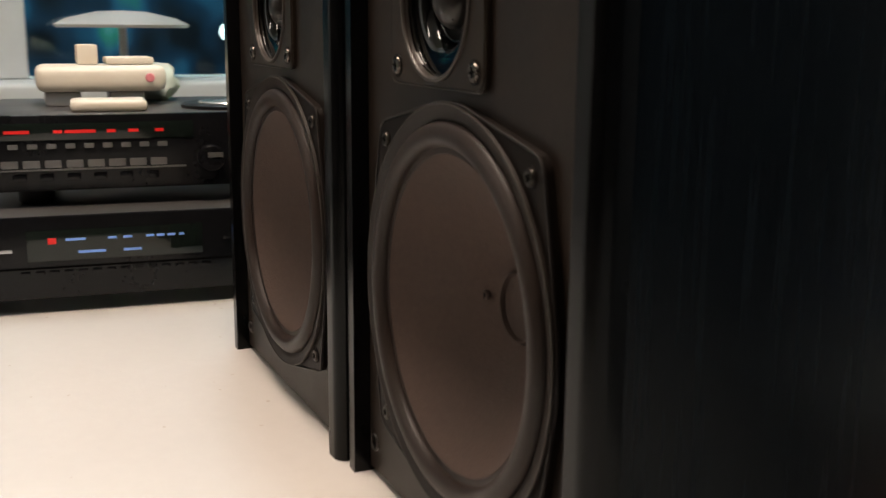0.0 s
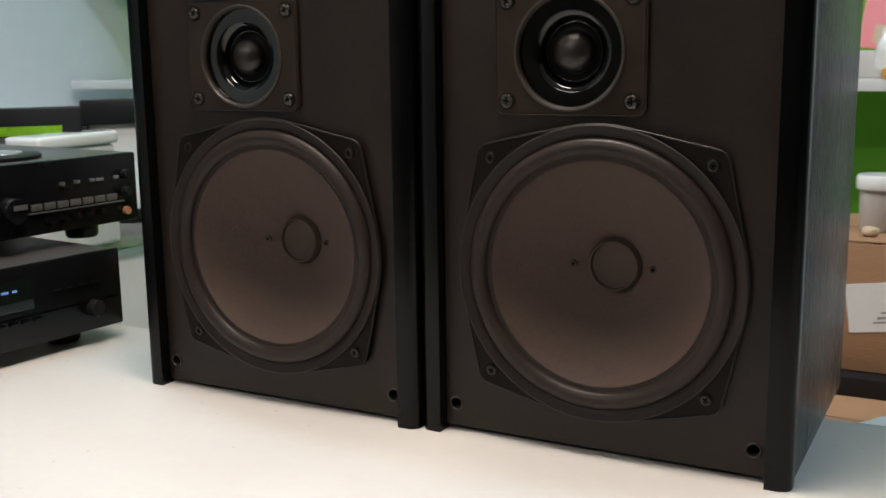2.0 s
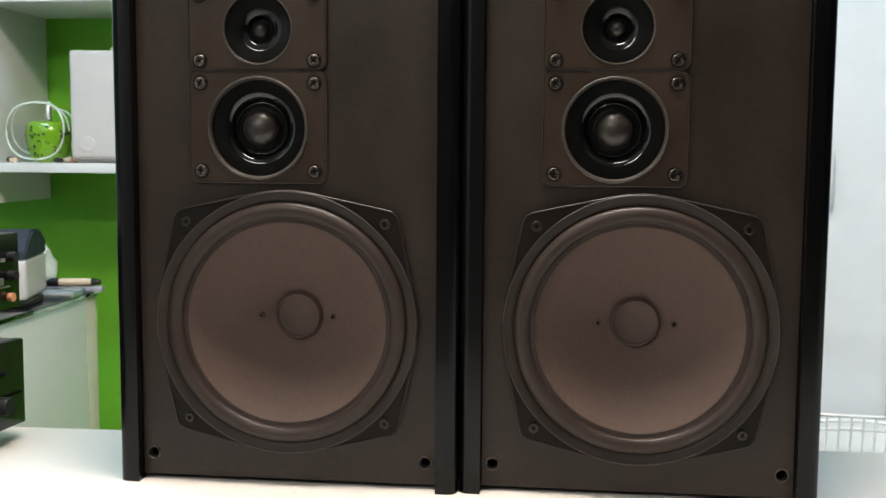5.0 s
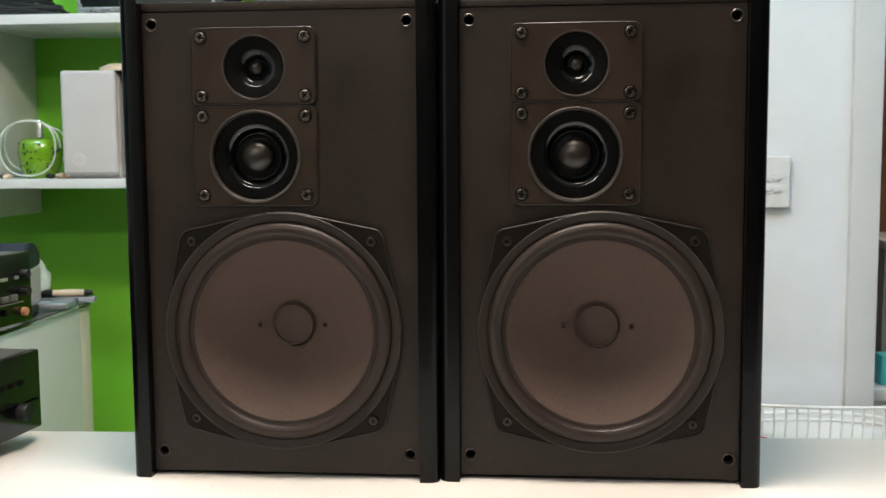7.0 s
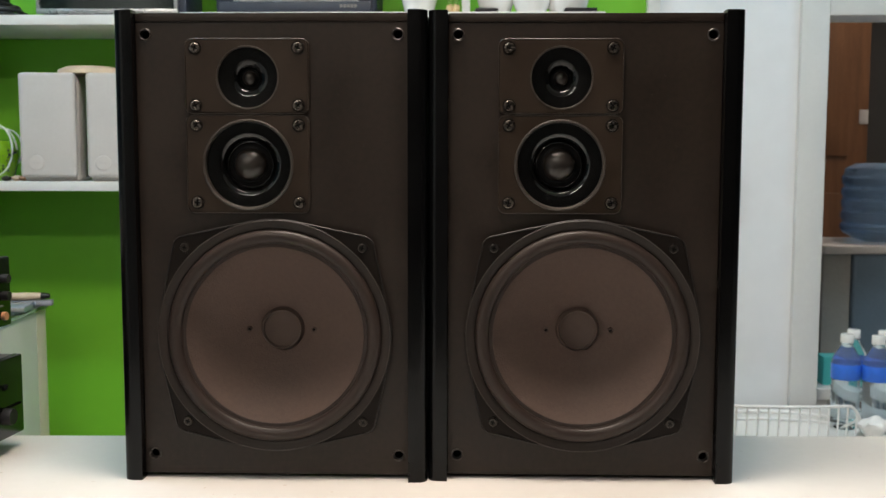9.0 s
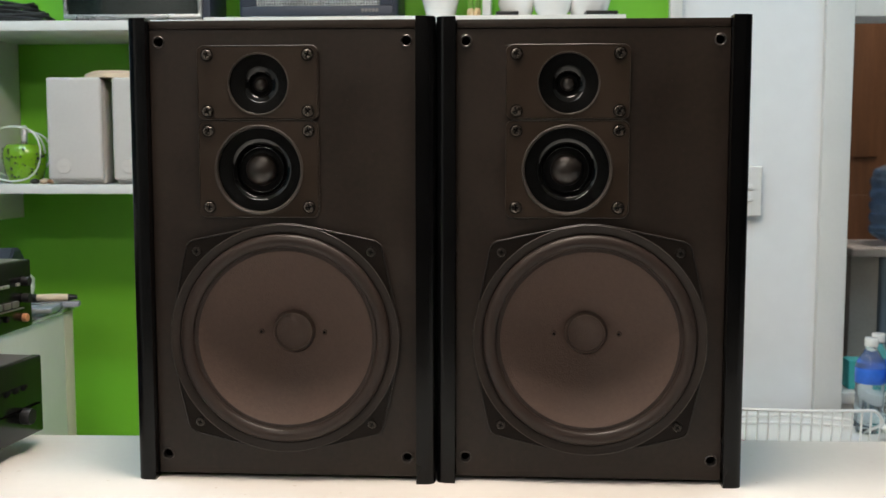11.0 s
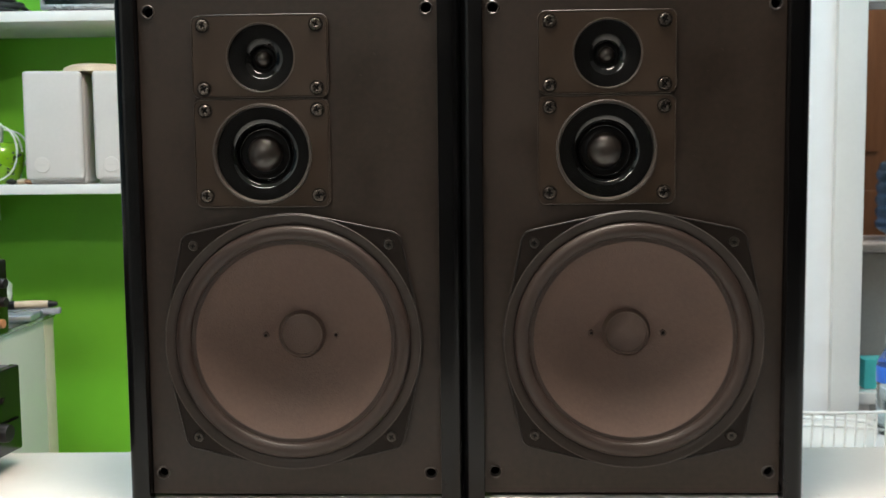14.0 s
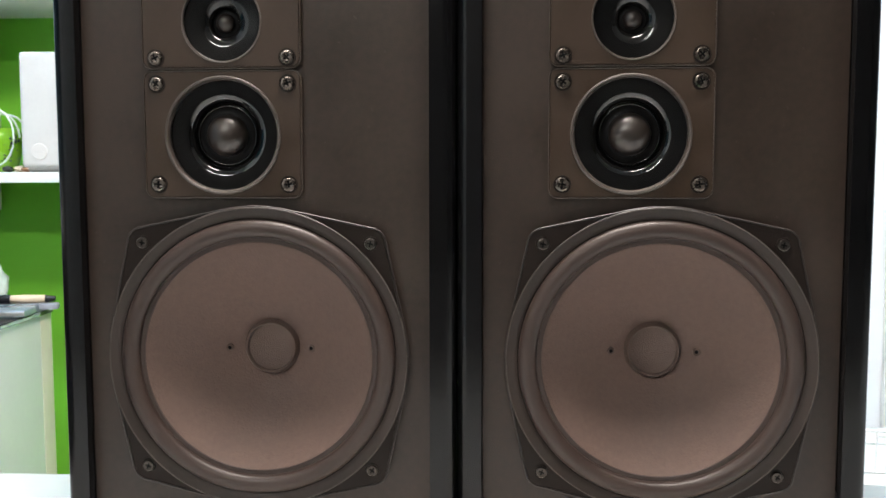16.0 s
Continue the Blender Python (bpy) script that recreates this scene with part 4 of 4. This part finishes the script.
for i in range(6):
    a = i * 1.05
    blob(0.006, 0.006, 0.012, (0.010 * math.cos(a), 0.010 * math.sin(a), 0.012), i, 0.2, 2, bm=bulbs)
part("bulbs", bulbs, M_BULB, bl)
lv = bmesh.new()
for i in range(6):
    a = i * 1.05
    tube([(0.009 * math.cos(a), 0.009 * math.sin(a), 0.023), (0.012 * math.cos(a), 0.012 * math.sin(a), 0.06), (0.022 * math.cos(a), 0.022 * math.sin(a), 0.11)], 0.004, 6, bm=lv)
part("leaves", lv, M_LEAF, bl)


def figurine(x, y, s, seed):
    b = lathe([(0, 0.0), (0.026 * s, 0.0), (0.036 * s, 0.014 * s), (0.042 * s, 0.035 * s), (0.034 * s, 0.065 * s), (0.022 * s, 0.082 * s), (0.027 * s, 0.10 * s), (0.024 * s, 0.12 * s), (0.012 * s, 0.132 * s), (0, 0.134 * s)], 28)
    single("white_figurine", b, M_CERAMIC, pose(x, y, S2 + 0.001, 0, 0, seed), "small glossy white ceramic figurine", "figurine", "white figurines")


figurine(0.100, 1.285, 1.0, 0)
figurine(0.180, 1.265, 1.05, 40)
figurine(0.262, 1.285, 1.2, 80)
for x, w in ((0.078, 0.05), (0.285, 0.07)):
    single("black_tray", box(-w / 2, w / 2, -0.02, 0.02, 0.0, 0.009, 0.002), M_BLACK, pose(x, 1.228, S2 + 0.001, 0, 0, 3), "small flat black tray beside the figurines", "tray")

# things on the lower shelf at its far end
single("gift_box", box(-0.075, 0.065, -0.04, 0.04, 0.0, 0.051, 0.004), M_OFFWHITE, pose(0.265, 1.335, S1), "pale flat gift box on the shelf under the book", "box")
pk = thing("pink_book", pose(0.265, 1.31, S1 + 0.052, -12, 6, 0), "pink picture book leaning on the shelf", "book")
part("cover", box(-0.055, 0.050, 0.0, 0.004, 0.0, 0.135, 0.001), M_PINK, pk)
part("pages", box(-0.052, 0.056, 0.0042, 0.016, 0.002, 0.133, 0.001), M_PAPER, pk)
part("picture", box(-0.030, 0.035, -0.0012, -0.0002, 0.010, 0.045), M_TAN, pk)
single("grey_cloth_bag", blob(0.075, 0.045, 0.030, (0, 0, 0.028), 4, 0.35), M_GREYPLUSH, pose(0.372, 1.262, S1), "crumpled grey cloth bag on the shelf", "bag")
single("white_toy", blob(0.024, 0.022, 0.046, (0, 0, 0.045), 2, 0.25), M_CERAMIC, pose(0.272, 1.25, S1), "white ceramic ornament on the shelf", "ornament")
single("orange_ornament", lathe([(0, 0), (0.016, 0.0), (0.021, 0.008), (0.019, 0.018), (0.006, 0.028), (0, 0.029)], 24), M_ORANGE, pose(0.284, 1.222, S1), "small orange ornament on the shelf", "ornament")

# ---------------------------------------------------------------- boxes behind the table
lb = thing("lower_box", Matrix.Translation((0.16, 0.62, 0)), "large brown cardboard box on the floor", "box", "cardboard boxes")
part("carton", box(0.012, 0.32, -0.36, 0.42, 0.0, 0.598, 0.004), M_CARD, lb)
part("flap", box(0.014, 0.318, -0.358, 0.02, 0.5985, 0.6015, 0.001), M_CARD, lb)
part("flap", box(0.014, 0.318, 0.024, 0.418, 0.5985, 0.6015, 0.001), M_CARD, lb)
# black slab put in for the shade in the gap between the boxes
single("dark_gap", box(-0.06, 0.24, 0.0, 0.28, 0.0, 0.029, 0.003), M_BLACK, Matrix.Translation((0.16, 0.74, 0.6017)), "black slab standing in for the shaded gap between the cardboard boxes", "case")
ub = thing("carton_with_label", pose(0.40, 0.77, 0.6310, 0, 0, -2), "brown cardboard box with a white address label", "box", "cardboard boxes")
part("carton", box(-0.31, 0.0, 0.0, 0.27, 0.0, 0.192, 0.004), M_CARD, ub)
part("flap", box(-0.309, -0.001, 0.001, 0.133, 0.1925, 0.1950, 0.001), M_CARD, ub)
part("flap", box(-0.309, -0.001, 0.137, 0.269, 0.1925, 0.1950, 0.001), M_CARD, ub)
lab = part("label", box(-0.046, 0.046, -0.0018, -0.0003, -0.036, 0.036), M_PAPER, ub, "white paper label stuck on at a slant")
lab.location, lab.rotation_euler = (-0.076, 0.0, 0.100), (0, radians(-8), 0)
for z, w in ((-0.008, 0.040), (-0.015, 0.046), (-0.022, 0.052)):
    part("printed_line", box(0.040 - w, 0.040, -0.0024, -0.0019, z - 0.0014, z + 0.0014), M_FADED, lab)
jr = thing("white_jar", Matrix.Translation((0.303, 0.87, 0.6310 + 0.1955)), "pale jar with a white lid on the cardboard box", "jar")
part("body", lathe([(0, 0.0), (0.022, 0.0), (0.025, 0.004), (0.0275, 0.064), (0, 0.064)], 32), M_OFFWHITE, jr)
part("lid", lathe([(0.032, 0.0645), (0.033, 0.067), (0.033, 0.082), (0.030, 0.086), (0, 0.087)], 32), M_CERAMIC, jr, "white screw lid")
single("blue_cloth", blob(0.03, 0.02, 0.012, (0, 0, 0.011), 6, 0.4, 3), M_STEEL, pose(0.345, 0.92, 0.8266), "crumpled dark blue cloth on the cardboard box", "cloth")
single("shell_ornament", blob(0.013, 0.011, 0.008, (0, 0, 0.0075), 6, 0.3, 2), M_TAN, pose(0.300, 0.815, 0.8266), "small tan shell on the cardboard box", "shell")
for i, (x, y, rx, ry, rz, m, h, what) in enumerate((
        (0.350, 0.325, 0.070, 0.030, 0.043, M_PRINTBAG, 4, "blue and white"), (0.372, 0.400, 0.050, 0.030, 0.046, M_PAPER, -3, "crumpled white"),
        (0.262, 0.330, 0.040, 0.034, 0.044, M_RED, 12, "shiny red"), (0.428, 0.470, 0.030, 0.030, 0.040, M_RED, -10, "glossy red"),
        (0.235, 0.385, 0.030, 0.034, 0.026, M_NAVY, 10, "small dark"))):
    single("snack_packet", blob(rx, ry, rz, (0, 0, rz * 0.93), i, 0.3), m, pose(x, y, 0.6018, 0, 0, h), what + " plastic packet on the big box", "packet", "packets on the box")

# ---------------------------------------------------------------- wall switch and cord
sw = thing("light_switch", Matrix.Translation((0.655, WY - 0.001, 0.9610)), "white wall switch plate with push buttons", "switch")
part("plate", box(-0.068, 0.052, -0.026, -0.0, 0.0, 0.124, 0.004, 3), M_SWITCH, sw)
for x in (-0.032, -0.006, 0.020):
    for z in (0.044, 0.072):
        part("button", box(x - 0.010, x + 0.010, -0.031, -0.0262, z - 0.006, z + 0.006, 0.002), M_SWITCH, sw)

# ---------------------------------------------------------------- side table with basket and bottles
st = thing("side_table", I, "low white side table by the doorway", "table")
part("top", box(0.52, 1.18, 1.00, 1.44, 0.462, 0.485, 0.003), M_WHITE, st)
for x in (0.55, 1.15):
    for y in (1.03, 1.41):
        part("leg", box(x - 0.02, x + 0.02, y - 0.02, y + 0.02, 0.0, 0.4615, 0.002), M_WHITE, st)
bk = thing("wire_basket", I, "white coated wire basket on the side table", "basket")
rim = []
for i in range(49):
    u = i / 48
    rim.append((0.54 + 0.355 * u, 1.13 - 0.035 * math.sin(u * math.pi), 0.564 + 0.004 * math.sin(u * math.pi) - 0.030 * max(0, (u - 0.92) / 0.08) ** 2))
part("rim", tube(rim, 0.0034, 8), M_WIRE, bk)
back = [(x, 2 * 1.13 - y + 0.14, z - 0.062) for x, y, z in rim]
part("rim", tube(back, 0.0042, 8), M_WIRE, bk)
low = [(x, y + 0.008, 0.4885) for x, y, z in rim]
part("base_wire", tube(low, 0.003, 8), M_WIRE, bk)
part("base_wire", tube([(x, y, 0.4885) for x, y, z in back], 0.003, 8), M_WIRE, bk)
for i in range(2, 48, 3):
    part("wire", tube([rim[i], (rim[i][0], rim[i][1] + 0.004, 0.52), (rim[i][0], rim[i][1] + 0.008, 0.4885)], 0.0022, 6), M_WIRE, bk)
for e in (0, -1):
    part("end_wire", tube([rim[e], back[e]], 0.0034, 8), M_WIRE, bk)


def bottle(x, y, turn):
    b = thing("water_bottle", pose(x, y, 0.4860, 0, 0, turn), "clear plastic water bottle with blue label and white cap", "bottle", "water bottles")
    prof = [(0, 0.002), (0.026, 0.0), (0.0315, 0.006)]
    for i in range(7):
        prof += [(0.0325, 0.012 + i * 0.014), (0.0305, 0.019 + i * 0.014)]
    prof += [(0.0320, 0.112), (0.0322, 0.150), (0.0300, 0.160), (0.020, 0.180), (0.0130, 0.190), (0.0128, 0.197), (0, 0.197)]
    part("body", lathe(prof, 28), M_PET, b)
    part("label", lathe([(0.0324, 0.114), (0.0330, 0.115), (0.0330, 0.148), (0.0325, 0.149)], 28), M_LABEL, b, "blue printed label")
    part("cap", lathe([(0.0148, 0.1972), (0.0150, 0.199), (0.0148, 0.214), (0.0135, 0.216), (0, 0.216)], 20), M_CERAMIC, b, "white screw cap")
    return b


bt = bottle(0.903, 1.245, 0)
for x, y, a in ((0.940, 1.305, 40), (0.966, 1.225, 80), (1.006, 1.290, 120), (1.036, 1.210, 10), (1.075, 1.290, 60)):
    copy_thing(bt, pose(x, y, 0.4860, 0, 0, a))
stl = thing("stool", pose(1.06, 1.66, 0), "low white stool in the doorway", "stool")
part("seat", box(-0.13, 0.14, -0.11, 0.11, 0.475, 0.505, 0.006), M_WHITE, stl)
for x in (-0.10, 0.11):
    for y in (-0.08, 0.08):
        part("leg", box(x - 0.015, x + 0.015, y - 0.015, y + 0.015, 0.0, 0.4745, 0.002), M_WHITE, stl)
single("teal_carton", box(-0.03, 0.05, -0.03, 0.03, 0.0, 0.075, 0.003), M_TEAL, pose(1.00, 1.62, 0.5053), "small teal carton on the stool", "carton")
single("white_tissue", blob(0.030, 0.03, 0.022, (0, 0, 0.021), 5, 0.45), M_PAPER, pose(0.940, 1.165, 0.4856), "crumpled white tissue beside the bottles", "tissue")

# ---------------------------------------------------------------- room beyond the doorway
dp = thing("water_dispenser", pose(1.385, 2.26, 0), "grey water dispenser with a blue jug", "water dispenser")
part("body", box(-0.155, 0.155, -0.15, 0.16, 0.0, 0.80, 0.012, 3), M_DISPENSER, dp)
part("side", box(-0.245, -0.158, -0.14, 0.16, 0.0, 0.80, 0.006), M_DISPGREY, dp, "beige-grey side panel")
part("top", box(-0.25, 0.17, -0.16, 0.17, 0.8005, 0.828, 0.008, 3), M_OFFWHITE, dp, "pale top plate")
part("tap", box(0.02, 0.06, -0.19, -0.1505, 0.62, 0.66, 0.004), M_BLACK, dp)
prof = [(0, 0.0), (0.06, 0.0), (0.09, 0.010), (0.118, 0.026)]
for i in range(5):
    prof += [(0.128, 0.035 + i * 0.038), (0.130, 0.052 + i * 0.038), (0.122, 0.064 + i * 0.038)]
prof += [(0.118, 0.235), (0.09, 0.25), (0, 0.252)]
single("water_jug", lathe(prof, 40), M_JUG, pose(1.372, 2.26, 0.8285), "blue ribbed plastic water jug on the dispenser", "jug")
wd = thing("wooden_door", pose(1.35, 3.15, 0), "brown wooden door in the dim room", "door")
part("leaf", box(-0.33, 0.30, 0.0, 0.045, 0.0, 2.05, 0.003), M_WOOD, wd)
for z0, z1 in ((0.15, 0.95), (1.10, 1.90)):
    part("panel", box(-0.24, 0.22, -0.012, -0.0005, z0, z1, 0.006), M_WOOD, wd)
part("knob", lathe([(0.012, -0.0005), (0.012, -0.03), (0.028, -0.04), (0.026, -0.062), (0, -0.066)], 24, "Y", (-0.27, 0, 1.02)), M_SILVER, wd, "round metal knob")
# small off-white patch near the right edge of the door leaf
part("pale_patch", box(0.262, 0.298, -0.006, -0.0005, 1.228, 1.285, 0.004), M_OFFWHITE, wd)
cb = bmesh.new()
tube([(1.52 + 0.05 * math.sin(i * 0.5), 2.05, 0.0 + i * 0.05) for i in range(16)], 0.014, 10, bm=cb)
single("black_stand", cb, M_CABLE, I, "black upright pole standing in the dim room", "stand")
